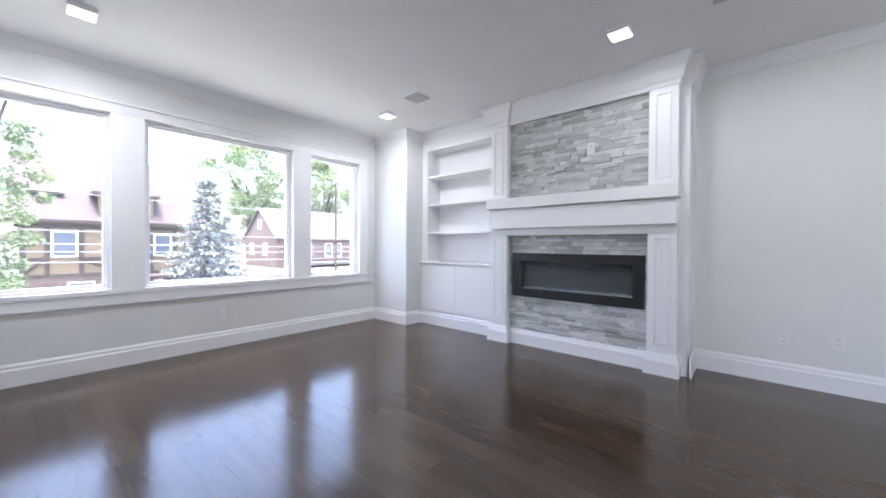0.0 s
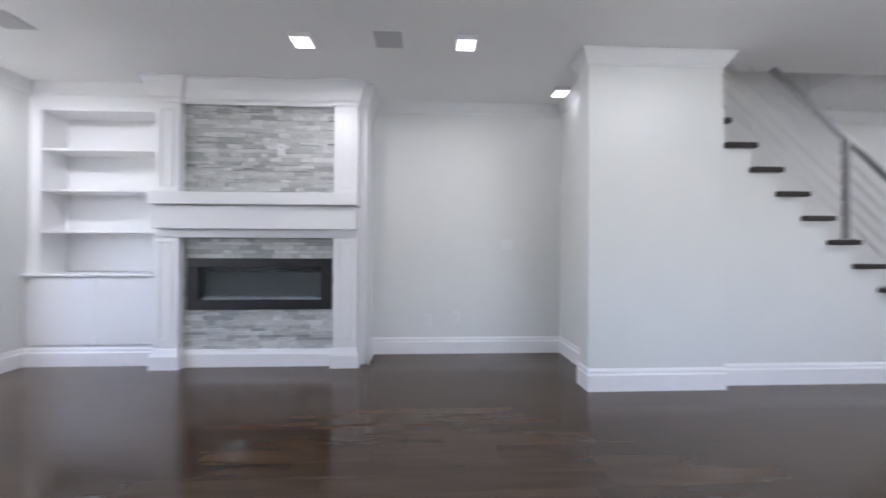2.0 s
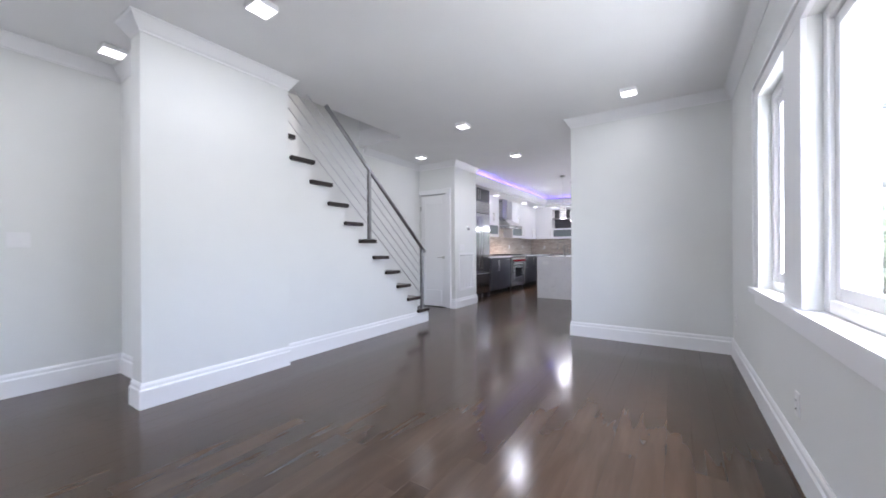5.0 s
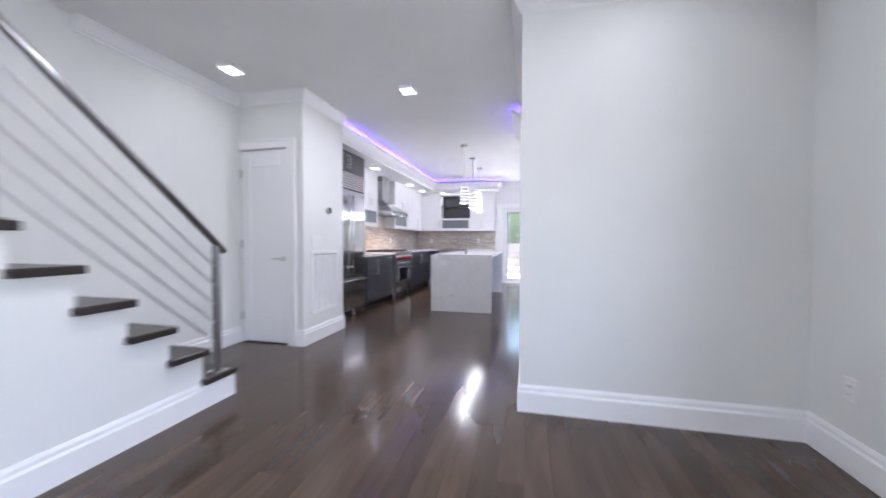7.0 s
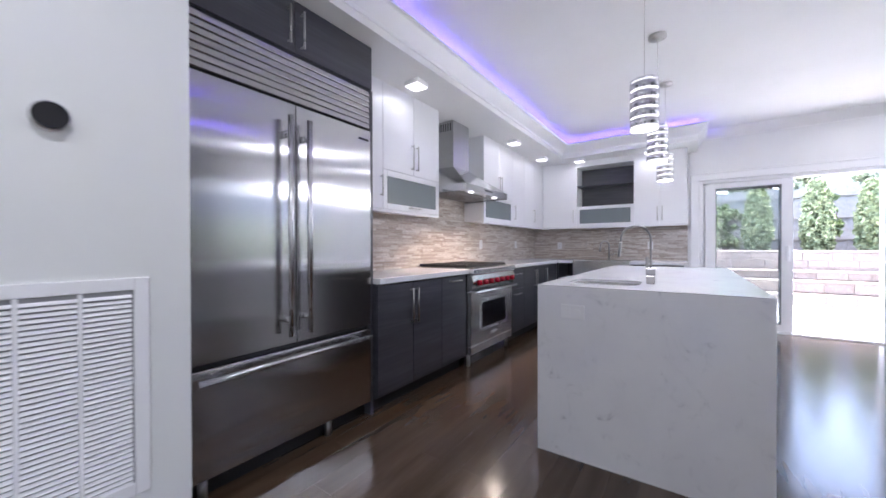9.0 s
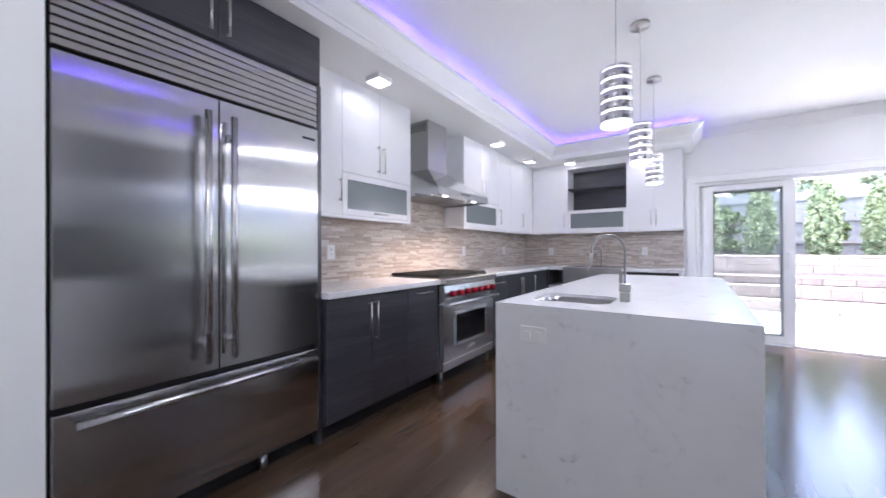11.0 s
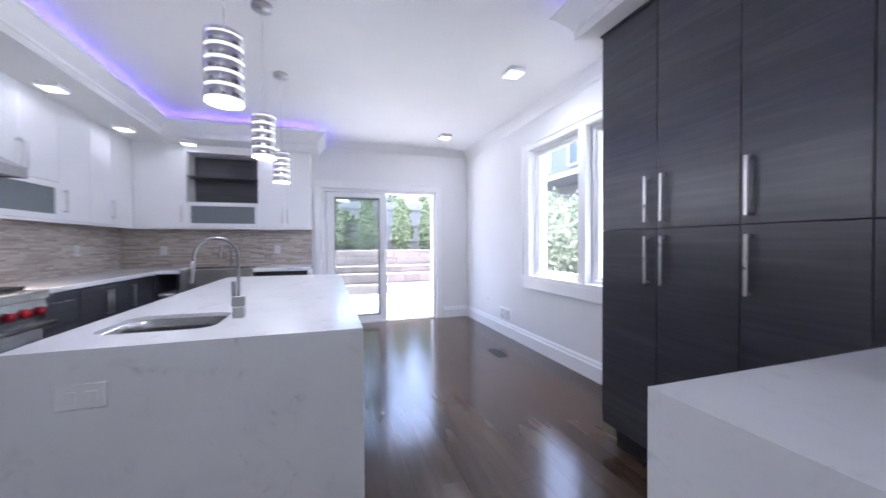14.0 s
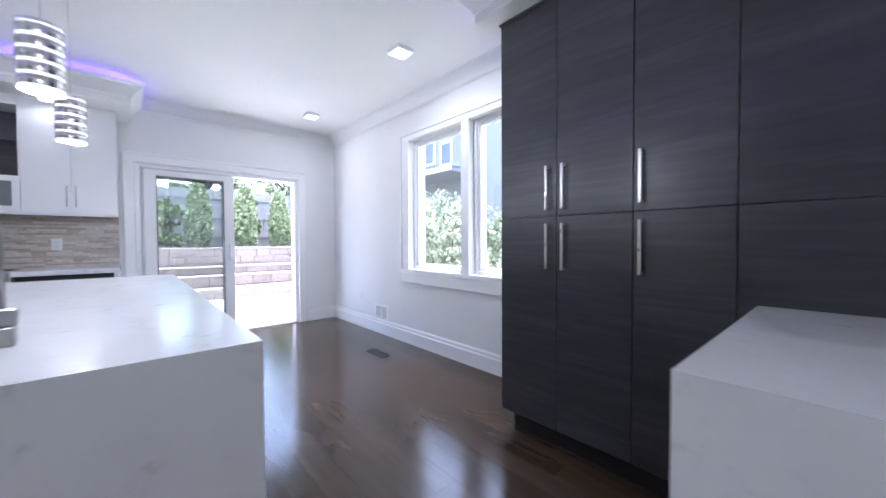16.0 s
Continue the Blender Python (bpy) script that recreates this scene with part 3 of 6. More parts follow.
def door_leaf(xa, xb, ya, yb, name, stile=0.065):
    za, zb = 0.025, zt - 0.05
    leafp = part(name, boxes(((xa, ya, za), (xb, ya + stile, zb)), ((xa, yb - stile, za), (xb, yb, zb)), ((xa, ya + stile, za), (xb, yb - stile, za + 0.09)), ((xa, ya + stile, zb - 0.07), (xb, yb - stile, zb)), bev=0.003), TRIM, sd)
    g = 0.010
    part("gasket", boxes(((xa - 0.001, ya + stile, za + 0.09), (xb + 0.001, ya + stile + g, zb - 0.07)), ((xa - 0.001, yb - stile - g, za + 0.09), (xb + 0.001, yb - stile, zb - 0.07)), ((xa - 0.001, ya + stile + g, zb - 0.07 - g), (xb + 0.001, yb - stile - g, zb - 0.07)), ((xa - 0.001, ya + stile + g, za + 0.09), (xb + 0.001, yb - stile - g, za + 0.09 + g))), GASKET, leafp, "grey rubber gasket")
    p = part("pane", boxes((((xa + xb) / 2 - 0.003, ya + stile, za + 0.09), ((xa + xb) / 2 + 0.003, yb - stile, zb - 0.07))), DOORPANE, leafp, "clear door glass")
    p.visible_shadow = False


door_leaf(XE + 0.10, XE + 0.14, 0.55, 1.43, "fixed_leaf")
door_leaf(XE + 0.04, XE + 0.08, 0.51, 1.40, "sliding_leaf", 0.11)
part("door_handle", boxes(((XE + 0.005, 0.545, 0.93), (XE + 0.038, 0.575, 1.13)), bev=0.006), TRIM, sd)
part("screen_frame", boxes(((XE + 0.142, 1.275, 0.025), (XE + 0.157, 1.36, zt - 0.05)), ((XE + 0.142, 0.632, zt - 0.145), (XE + 0.157, 1.275, zt - 0.05)), ((XE + 0.142, 0.60, 0.025), (XE + 0.157, 0.632, zt - 0.05))), BLACK, sd, "dark insect screen frame")
CAS = [((XE - 0.022, y0 - 0.09, 0), (XE + 0.002, y0, zt)), ((XE - 0.022, y1, 0), (XE + 0.002, y1 + 0.09, zt)), ((XE - 0.022, y0 - 0.09, zt), (XE + 0.002, y1 + 0.09, zt + 0.085)), ((XE - 0.034, y0 - 0.105, zt + 0.085), (XE + 0.002, y1 + 0.105, zt + 0.105))]
part("casing", boxes(*CAS, bev=0.003), TRIM, sd)

# closet door
cd = root("door_2", (6.075, 3.56, 0), "closed white panelled closet door", "door", kind="structure")
part("door_slab", slab("x", 6.100, 0.04, 3.275, 3.85, 0.012, 2.13, []), TRIM, cd)
part("raised_frame", boxes(((6.091, 3.275, 0.012), (6.101, 3.375, 2.13)), ((6.091, 3.75, 0.012), (6.101, 3.85, 2.13)), ((6.091, 3.375, 0.012), (6.101, 3.75, 0.317)), ((6.091, 3.375, 1.95), (6.101, 3.75, 2.13)), bev=0.004), TRIM, cd)
part("casing", boxes(((6.053, 3.17, 0), (6.077, 3.262, 2.138)), ((6.053, 3.17, 2.138), (6.077, 3.875, 2.215)), ((6.045, 3.155, 0), (6.077, 3.172, 2.23)), ((6.045, 3.172, 2.215), (6.077, 3.875, 2.23)), bev=0.003), TRIM, cd)
part("door_handle", boxes(((6.077, 3.305, 0.915), (6.091, 3.355, 0.965), 0.003), ((6.040, 3.32, 0.935), (6.080, 3.34, 0.948), 0.003), ((6.035, 3.325, 0.933), (6.049, 3.445, 0.95), 0.004)), NICKEL, cd, "satin nickel lever handle")
for z in (0.30, 1.10, 1.88):
    part("hinge", boxes(((6.060, 3.845, z - 0.045), (6.093, 3.862, z + 0.045)), bev=0.003), NICKEL, cd, "satin nickel hinge")

# powder room door, standing open into the room
pd = root("door_3", (6.25, YP, 0), "white door standing open into a powder room", "door", kind="structure")
part("casing", boxes(((5.83, YP - 0.002, 0), (5.92, YP + 0.022, 2.07)), ((6.60, YP - 0.002, 0), (6.69, YP + 0.022, 2.07)), ((5.83, YP - 0.002, 2.07), (6.69, YP + 0.022, 2.16)), ((5.815, YP - 0.002, 2.16), (6.705, YP + 0.030, 2.18)), bev=0.003), TRIM, pd)
part("jamb", boxes(((5.92, YP - 0.11, 0), (5.935, YP, 2.055)), ((6.585, YP - 0.11, 0), (6.60, YP, 2.055)), ((5.92, YP - 0.11, 2.055), (6.60, YP, 2.07))), TRIM, pd)
part("door_slab", boxes(((6.545, 0.02, 0.012), (6.58, 0.67, 2.05)), bev=0.003), TRIM, pd)
for z in (0.30, 1.08, 1.86):
    part("hinge", boxes(((6.573, 0.655, z - 0.05), (6.587, 0.717, z + 0.05)), bev=0.003), NICKEL, pd, "satin nickel hinge")
# ---- ceiling lights: square surface panels
def ceiling_light(x, y, z, watts, s=0.075):
    r = root("ceiling_light", (x, y, z), "small square white LED ceiling light, switched on", "ceiling light", "ceiling lights")
    part("housing", boxes(((x - s, y - s, z - 0.038), (x + s, y + s, z), 0.004)), TRIM, r)
    part("diffuser", boxes(((x - s + 0.008, y - s + 0.008, z - 0.043), (x + s - 0.008, y + s - 0.008, z - 0.036))), LED, r, "glowing white diffuser")
    d = bpy.data.lights.new("panel_lamp", "AREA")
    d.shape, d.size, d.energy, d.color = "SQUARE", 2 * s - 0.02, watts, LAMP_TINT
    o = new("panel_lamp", d)
    o.location = (x, y, z - 0.046)


for x, y, k in ((-3.564, 0.084, 0.62), (-3.47, 2.70, 0.55), (-0.85, 2.715, 0.26), (0.39, 2.69, 0.27), (1.79, 1.97, 0.20), (4.50, 1.99, 0.38), (6.26, 1.963, 0.42), (5.466, 3.385, 0.03), (4.575, 0.075, 0.05), (1.42, 3.47, 0.012), (9.80, -0.167, 0.40), (11.75, -0.182, 0.16)):
    ceiling_light(x, y, H, LAMP_W * k)
SB, STP = 2.458, 2.63  # underside and top of the kitchen soffit
for x, y in ((8.62, 3.395), (10.575, 3.405), (11.605, 3.41), (12.05, 2.97), (12.05, 2.04)):
    ceiling_light(x, y, SB, LAMP_W * 0.02, 0.07)


def ceiling_vent(x, y):
    r = root("ceiling_speaker", (x, y, H), "flat white square speaker grille in the ceiling", "ceiling speaker", "ceiling speakers")
    part("frame", boxes(((x - 0.115, y - 0.115, H - 0.006), (x + 0.115, y + 0.115, H), 0.002)), TRIM, r)
    part("grille", boxes(((x - 0.105, y - 0.105, H - 0.009), (x + 0.105, y + 0.105, H - 0.005))), plain("grille_cloth", (0.55, 0.55, 0.55), 0.8), r, "light grey grille cloth")


ceiling_vent(-2.864, 2.60)
ceiling_vent(-0.20, 2.70)

# ---- fireplace wall
FX0, FX1, FY = -2.45, -0.57, 3.43
fp = root("fireplace_surround", (-1.51, 3.66, 0), "white panelled fireplace surround with mantel, reaching the ceiling", "fireplace")
part("breast", boxes(((-2.47, 3.53, 0), (-0.50, YN, H))), TRIM, fp, "white painted chimney breast")
for x0 in (FX0, FX1 - 0.225):
    x1 = x0 + 0.225
    p = part("pilaster", boxes(((x0, FY, 0.17), (x1, 3.53, 1.233), 0.003), ((x0, FY, 1.656), (x1, 3.53, 2.52), 0.003)), TRIM, fp)
    part("plinth", sweep([(x1 + 0.0, 3.53), (x1, FY), (x0, FY), (x0, 3.53)], [(0, 0), (0.024, 0), (0.024, 0.12), (0.014, 0.15), (0.004, 0.19), (0, 0.19)]), TRIM, fp)
    for za, zb in ((0.27, 1.20), (1.71, 2.45)):
        a, b, y = x0 + 0.05, x1 - 0.05, FY - 0.008
        part("panel_moulding", boxes(((a, y, za), (a + 0.014, FY + 0.002, zb)), ((b - 0.014, y, za), (b, FY + 0.002, zb)), ((a + 0.014, y, za), (b - 0.014, FY + 0.002, za + 0.014)), ((a + 0.014, y, zb - 0.014), (b - 0.014, FY + 0.002, zb)), bev=0.003), TRIM, p)
part("mantel_board", boxes(((FX0 - 0.016, 3.352, 1.540), (FX1 + 0.012, 3.53, 1.655), 0.003)), TRIM, fp, "plain board over the mantel")
part("mantel_lip", boxes(((FX0 + 0.01, 3.445, 1.516), (FX1 - 0.01, 3.53, 1.541))), TRIM, fp)
part("frieze", boxes(((FX0 - 0.004, 3.382, 1.315), (FX1 - 0.004, 3.53, 1.522), 0.003)), TRIM, fp, "projecting mantel frieze")
part("frieze_end_panel", boxes(((FX0 + 0.01, 3.378, 1.345), (FX0 + 0.018, 3.383, 1.49)), ((FX0 + 0.03, 3.378, 1.345), (FX0 + 0.036, 3.383, 1.49))), TRIM, fp)
part("lower_rail", boxes(((FX0, FY, 1.233), (FX1, 3.53, 1.297), 0.003), ((FX0 + 0.01, 3.455, 1.296), (FX1 - 0.01, 3.53, 1.316))), TRIM, fp)
part("top_rail", boxes(((FX0 + 0.225, 3.462, 2.515), (FX1 - 0.225, 3.53, H - 0.002), 0.003)), TRIM, fp)
part("base_rail", sweep([(FX1 - 0.225, 3.50), (FX0 + 0.225, 3.50)], [(-0.03, 0), (0.018, 0), (0.018, 0.12), (0.010, 0.14), (0.004, 0.165), (-0.03, 0.165)]), TRIM, fp)
FCROWN = [(0, 2.50), (0.010, 2.50), (0.014, 2.53), (0.03, 2.55), (0.05, 2.62), (0.085, 2.70), (0.095, 2.712), (0.095, H - 0.001), (0, H - 0.001)]
part("crown", sweep([(-0.50, YN), (-0.50, 3.53), (FX1, 3.53), (FX1, FY), (FX1 - 0.225, FY), (FX1 - 0.225, 3.462), (FX0 + 0.225, 3.462), (FX0 + 0.225, FY), (FX0, FY), (FX0, 3.53), (FX0 - 0.02, 3.53), (FX0 - 0.02, 3.60)], FCROWN), TRIM, fp)
# ledger stone, row on row, round the firebox
SX0, SX1, SY = FX0 + 0.225, FX1 - 0.225, 3.53
# sheet coloured dark to give the shade in the gaps between stones
part("stone_bed", boxes(((SX0, SY - 0.006, 0.165), (SX1, SY, 1.233)), ((SX0, SY - 0.006, 1.655), (SX1, SY, 2.52))), STONEBACK, fp, "bed behind the stone, coloured dark as shade")
FBX0, FBX1, FBZ0, FBZ1 = -2.182, -0.826, 0.547, 1.038
rng = random.Random(4)
stone_meshes = {}


def stone_mesh(length, high, deep):
    key = (round(length, 2), round(high, 3), deep)
    if key not in stone_meshes:
        bm = bmesh.new()
        ln, h = key[0] - 0.002, key[1] - 0.0015
        d = 0.015 + 0.0045 * deep
        box(bm, (0, -d, 0), (ln, 0, h))
        for v in bm.verts:
            if v.co.y < -0.001:
                v.co.y += rng.uniform(-0.004, 0.004)
                v.co.x += rng.uniform(-0.0015, 0.0015)
                v.co.z += rng.uniform(-0.002, 0.001)
        stone_meshes[key] = mesh_of("stone", bm, STONE)
    return stone_meshes[key]


def lay_stone(x0, x1, z0, z1, high, joined=None):
    """Courses of uneven height, each of stones of uneven length."""
    z = z0
    while z1 - z > 0.004:
        h = rng.choice((0.026, 0.032, 0.038, 0.044)) * high / 0.038
        if z1 - z - h < 0.02:
            h = z1 - z
        x = x0
        while x1 - x > 0.004:
            ln = rng.choice((0.08, 0.11, 0.14, 0.18, 0.22))
            if x1 - x - ln < 0.06:
                ln = min(x1 - x, 0.28)
            if joined:
                box(joined, (x + 0.001, SY - 0.019 - rng.random() * 0.014, z + 0.001), (x + ln - 0.001, SY - 0.004, z + h - 0.001))
            else:
                piece("stone", stone_mesh(ln, h, rng.randrange(4)), (x, SY - 0.004, z), fp)
            x += round(ln, 2) if x1 - x - ln > 0.004 else ln
        z += h


# firebox
fb = root("electric_fireplace", (-1.504, 3.50, FBZ0), "wide black linear electric fireplace with a glass front, unlit", "electric fireplace")
part("frame", boxes(((FBX0, 3.478, FBZ0), (FBX1, 3.53, FBZ0 + 0.095)), ((FBX0, 3.478, FBZ1 - 0.085), (FBX1, 3.53, FBZ1)), ((FBX0, 3.478, FBZ0 + 0.095), (FBX0 + 0.10, 3.53, FBZ1 - 0.085)), ((FBX1 - 0.10, 3.478, FBZ0 + 0.095), (FBX1, 3.53, FBZ1 - 0.085)), bev=0.004), BLACK, fb, "black metal trim frame")
part("inner_box", boxes(((FBX0 + 0.10, 3.525, FBZ0 + 0.095), (FBX1 - 0.10, 3.529, FBZ1 - 0.085))), plain("firebox_grey", (0.055, 0.064, 0.068), 0.5), fb)
part("inner_lip", boxes(((FBX0 + 0.10, 3.49, FBZ1 - 0.135), (FBX1 - 0.10, 3.525, FBZ1 - 0.085)), ((FBX0 + 0.10, 3.49, FBZ0 + 0.095), (FBX0 + 0.145, 3.525, FBZ1 - 0.135))), DARKPLASTIC, fb)
bm = bmesh.new()
for k in range(110):
    x = FBX0 + 0.15 + rng.random() * (FBX1 - FBX0 - 0.30)
    z = FBZ0 + 0.108 + rng.random() * 0.012
    bmesh.ops.create_icosphere(bm, subdivisions=1, radius=rng.uniform(0.006, 0.012), matrix=pose(x, 3.508 + rng.uniform(-0.008, 0.008), z, rng.uniform(0, 90), rng.uniform(0, 90)))
e = part("fire_crystals", bm, EMBER, fb, "strip of clear crushed glass")
e["kind"] = "stuff"
part("ember_tray", boxes(((FBX0 + 0.135, 3.492, FBZ0 + 0.093), (FBX1 - 0.10, 3.524, FBZ0 + 0.108))), NICKEL, fb, "thin metal ember tray")
p = part("glass_front", boxes(((FBX0 + 0.10, 3.484, FBZ0 + 0.095), (FBX1 - 0.10, 3.487, FBZ1 - 0.085))), glass("dark_clear_glass", 0, (0.82, 0.86, 0.88)), fb, "clear glass front")
p.visible_shadow = False
outlet_plate("wall_outlet", (-1.31, 3.489, 2.09), "y", -1, label="white outlet plate on the stone above the mantel")
part("cable_hole", rod((-1.56, 3.512, 2.05), (-1.56, 3.50, 2.05), 0.012), BLACK, fp, "small dark cable hole")

# ---- built-in shelves beside the fireplace
bs = root("built_in_bookcase", (-3.10, 3.7, 0), "white built-in bookcase, empty, over a two-door cupboard", "bookcase")
BX0, BX1 = -3.74, -2.47
part("back", boxes(((BX0, 3.86, 0.9), (BX1, YN, H))), TRIM, bs)
part("side_panel", boxes(((BX0, 3.60, 0.885), (BX0 + 0.10, 3.86, 2.47))), TRIM, bs)
part("side_panel", boxes(((BX1 - 0.03, 3.60, 0.885), (BX1, 3.86, 2.47))), TRIM, bs)
part("header", boxes(((BX0, 3.60, 2.47), (BX1, 3.86, H))), TRIM, bs)
for z in (1.30, 1.705, 2.105):
    part("shelf", boxes(((BX0 + 0.10, 3.615, z - 0.022), (BX1 - 0.03, 3.86, z), 0.003)), TRIM, bs)
part("countertop", boxes(((BX0, 3.545, 0.86), (BX1, 3.86, 0.885), 0.006)), TRIM, bs)
part("cupboard_body", boxes(((BX0, 3.585, 0.0), (BX1, 3.86, 0.86))), TRIM, bs)
part("cupboard_door", boxes(((BX0 + 0.07, 3.565, 0.20), (-3.105, 3.585, 0.845), 0.003)), TRIM, bs)
part("cupboard_door", boxes(((-3.101, 3.565, 0.20), (BX1 - 0.02, 3.585, 0.845), 0.003)), TRIM, bs)
part("base_trim", sweep([(BX1, 3.565), (BX0, 3.565)], BASE), TRIM, bs)
part("crown", sweep([(BX1, 3.60), (BX0, 3.60)], CROWN), TRIM, bs)

# plates in the living room and hall
outlet_plate("wall_outlet", (0.113, YN, 0.37), "y", -1)
outlet_plate("wall_outlet", (0.417, YN, 0.395), "y", -1)
outlet_plate("light_switch", (0.977, YN, 1.185), "y", -1, 0.12, 0.118, 2, "white double rocker light switch plate", "light switch", "switches")
outlet_plate("wall_outlet", (XW, 1.195, 0.39), "x", 1)
outlet_plate("wall_outlet", (2.84, YS, 0.34), "y", 1)
outlet_plate("wall_outlet", (4.865, YS, 0.405), "y", 1)
outlet_plate("light_switch", (6.315, 3.073, 1.124), "y", -1, 0.19, 0.118, 4, "white four-gang rocker light switch plate", "light switch", "switches")

# return air grille and thermostat
GX_, GW_, GZ_ = 6.243, 0.126, (0.35, 0.985)
ra = root("return_air_grille", (6.49, 3.073, 0.32), "large white louvred return air grille in the wall", "vent grille")
part("frame", boxes(((6.203, 3.063, 0.31), (GX_, 3.075, 1.025)), ((GX_ + 4 * GW_, 3.063, 0.31), (6.787, 3.075, 1.025)), ((GX_, 3.063, 0.31), (GX_ + 4 * GW_, 3.075, GZ_[0])), ((GX_, 3.063, GZ_[1]), (GX_ + 4 * GW_, 3.075, 1.025)), *[((GX_ + k * GW_ - 0.006, 3.064, GZ_[0]), (GX_ + k * GW_ + 0.006, 3.074, GZ_[1])) for k in (1, 2, 3)], bev=0.002), TRIM, ra)
part("backing", boxes(((GX_ - 0.005, 3.0715, GZ_[0] - 0.01), (GX_ + 4 * GW_ + 0.005, 3.0725, GZ_[1] + 0.01))), plain("duct_shadow", (0.36, 0.36, 0.37), 0.8), ra)
bm = bmesh.new()
box(bm, (-0.057, -0.012, -0.001), (0.057, 0.0, 0.001))
bmesh.ops.rotate(bm, verts=bm.verts, cent=(0, 0, 0), matrix=Matrix.Rotation(radians(50), 3, "X"))
slat = mesh_of("slat", bm, TRIM)
for k in range(4):
    for j in range(40):
        piece("slat", slat, (GX_ + (k + 0.5) * GW_, 3.071, GZ_[0] + 0.008 + j * 0.0157), ra)
th = root("thermostat", (6.562, 3.073, 1.498), "round black glass thermostat with a steel ring", "thermostat")
part("ring", rod((6.562, 3.074, 1.498), (6.562, 3.050, 1.498), 0.042, 28), RODSTEEL, th, "steel ring", True)
part("face", rod((6.562, 3.052, 1.498), (6.562, 3.047, 1.498), 0.037, 28), BLACK, th, "black glass face")

# ---- staircase
st = root("staircase", (3.6, 3.3, 0), "white closed-string staircase with dark wooden treads", "staircase")
RISE, RUN, X1 = 0.2032, 0.2284, 4.918
prof = [(X1 - 0.03, 0.0)]
for k in range(1, 15):
    prof += [(X1 - 0.03 - RUN * (k - 1), RISE * k - 0.044), (X1 - 0.03 - RUN * k, RISE * k - 0.044)]
prof.append((X1 - 0.03 - RUN * 14, 0.0))
cut = [(x, z) for x, z in prof]
bm = bmesh.new()
va = [bm.verts.new((x, 2.87, z)) for x, z in cut]
vb = [bm.verts.new((x, YN - 0.002, z)) for x, z in cut]
nn = len(cut)
bm.faces.new(va)
bm.faces.new(vb[::-1])
for k in range(nn):
    bm.faces.new((va[k], vb[k], vb[(k + 1) % nn], va[(k + 1) % nn]))
bmesh.ops.recalc_face_normals(bm, faces=bm.faces)
bmesh.ops.triangulate(bm, faces=[f for f in bm.faces if len(f.verts) > 4])
part("stringer", bm, WALL, st, "painted stringer wall and risers")
for k in range(1, 14):
    xr = X1 - RUN * (k - 1)
    ya = 2.828 if k < 12 else 2.955
    part("tread", boxes(((xr - 0.275, ya, RISE * k - 0.042), (xr, YN - 0.004, RISE * k), 0.006)), TREAD, st, "dark stained wooden tread")
# steel balustrade
bl = root("stair_railing", (4.77, 2.90, RISE), "brushed steel stair railing with slanted rods", "railing")
SL = RISE / RUN
RY = 2.885


def rail_z(x, off):
    return RISE + (4.80 - x) * SL + off


for k, px in ((1, 4.795), (6, 3.695)):
    base = RISE * k
    po = part("post", boxes(((px - 0.02, RY - 0.02, base), (px + 0.02, RY + 0.02, rail_z(px, 0.895)), 0.003)), RAILSTEEL, bl)
    part("base_plate", boxes(((px - 0.05, RY - 0.05, base), (px + 0.05, RY + 0.05, base + 0.012), 0.003)), STEELH, po)
xa, xb = 4.86, 3.04
d = Vector((xb - xa, 0, (xa - xb) * SL)).normalized()
bm = tube([(xa + 0.0, RY, rail_z(xa, 0.91)), (xb, RY, rail_z(xb, 0.91))], 0.024, 14)
part("handrail", bm, RAILSTEEL, bl, "round brushed steel handrail", True)
for j in range(5):
    off = 0.20 + j * 0.133
    xe = 2.53 + max(0, (rail_z(2.53, off) - (H - 0.01)) / SL)
    part("rod", rod((4.80, RY, rail_z(4.80, off)), (xe, RY, rail_z(xe, off)), 0.0055, 8), RODSTEEL, bl, "thin steel infill rod", True)
# ---- kitchen soffit with a lit cove
structure("soffit_north", boxes(((6.91, 3.18, SB), (XE, YN, STP))), CEIL, "white kitchen soffit", "soffit")
structure("soffit_east", boxes(((11.86, 1.50, SB), (XE, 3.18, STP))), CEIL, "white kitchen soffit", "soffit")
structure("soffit_south", boxes(((6.92, YK, SB), (8.86, -0.06, STP)), ((6.92, -0.06, SB), (7.87, 0.83, STP))), CEIL, "white soffit over the tall cabinets", "soffit")
SCROWN = [(0, 2.51), (0.010, 2.51), (0.014, 2.53), (0.045, 2.565), (0.085, 2.615), (0.105, 2.625), (0.105, 2.642), (0.085, 2.642), (0.02, 2.60), (0, 2.60)]
structure("soffit_crown_north", sweep([(XE, 1.50), (11.86, 1.50), (11.86, 3.18), (6.91, 3.18), (6.91, 3.06)][::-1][1:], [(-o, z) for o, z in SCROWN]), TRIM, "white cove moulding", "trim")
structure("soffit_crown_south", sweep([(8.86, YK), (8.86, -0.06), (7.87, -0.06), (7.87, 0.83), (6.92, 0.83)][::-1], SCROWN), TRIM, "white cove moulding", "trim")
for nm, pts in (("cove_light_strip", [(7.0, 3.23), (11.91, 3.23), (11.91, 1.56), (12.5, 1.56)]), ("cove_light_strip", [(6.95, 0.77), (7.81, 0.77), (7.81, -0.12), (8.80, -0.12), (8.80, -0.70)])):
    bm = bmesh.new()
    for (ax, ay), (bx, by) in zip(pts, pts[1:]):
        box(bm, (min(ax, bx) - 0.006, min(ay, by) - 0.006, STP), (max(ax, bx) + 0.006, max(ay, by) + 0.006, STP + 0.006))
    whole(nm, bm, COVE, "violet LED strip light in the ceiling cove", "strip light", "cove lights")


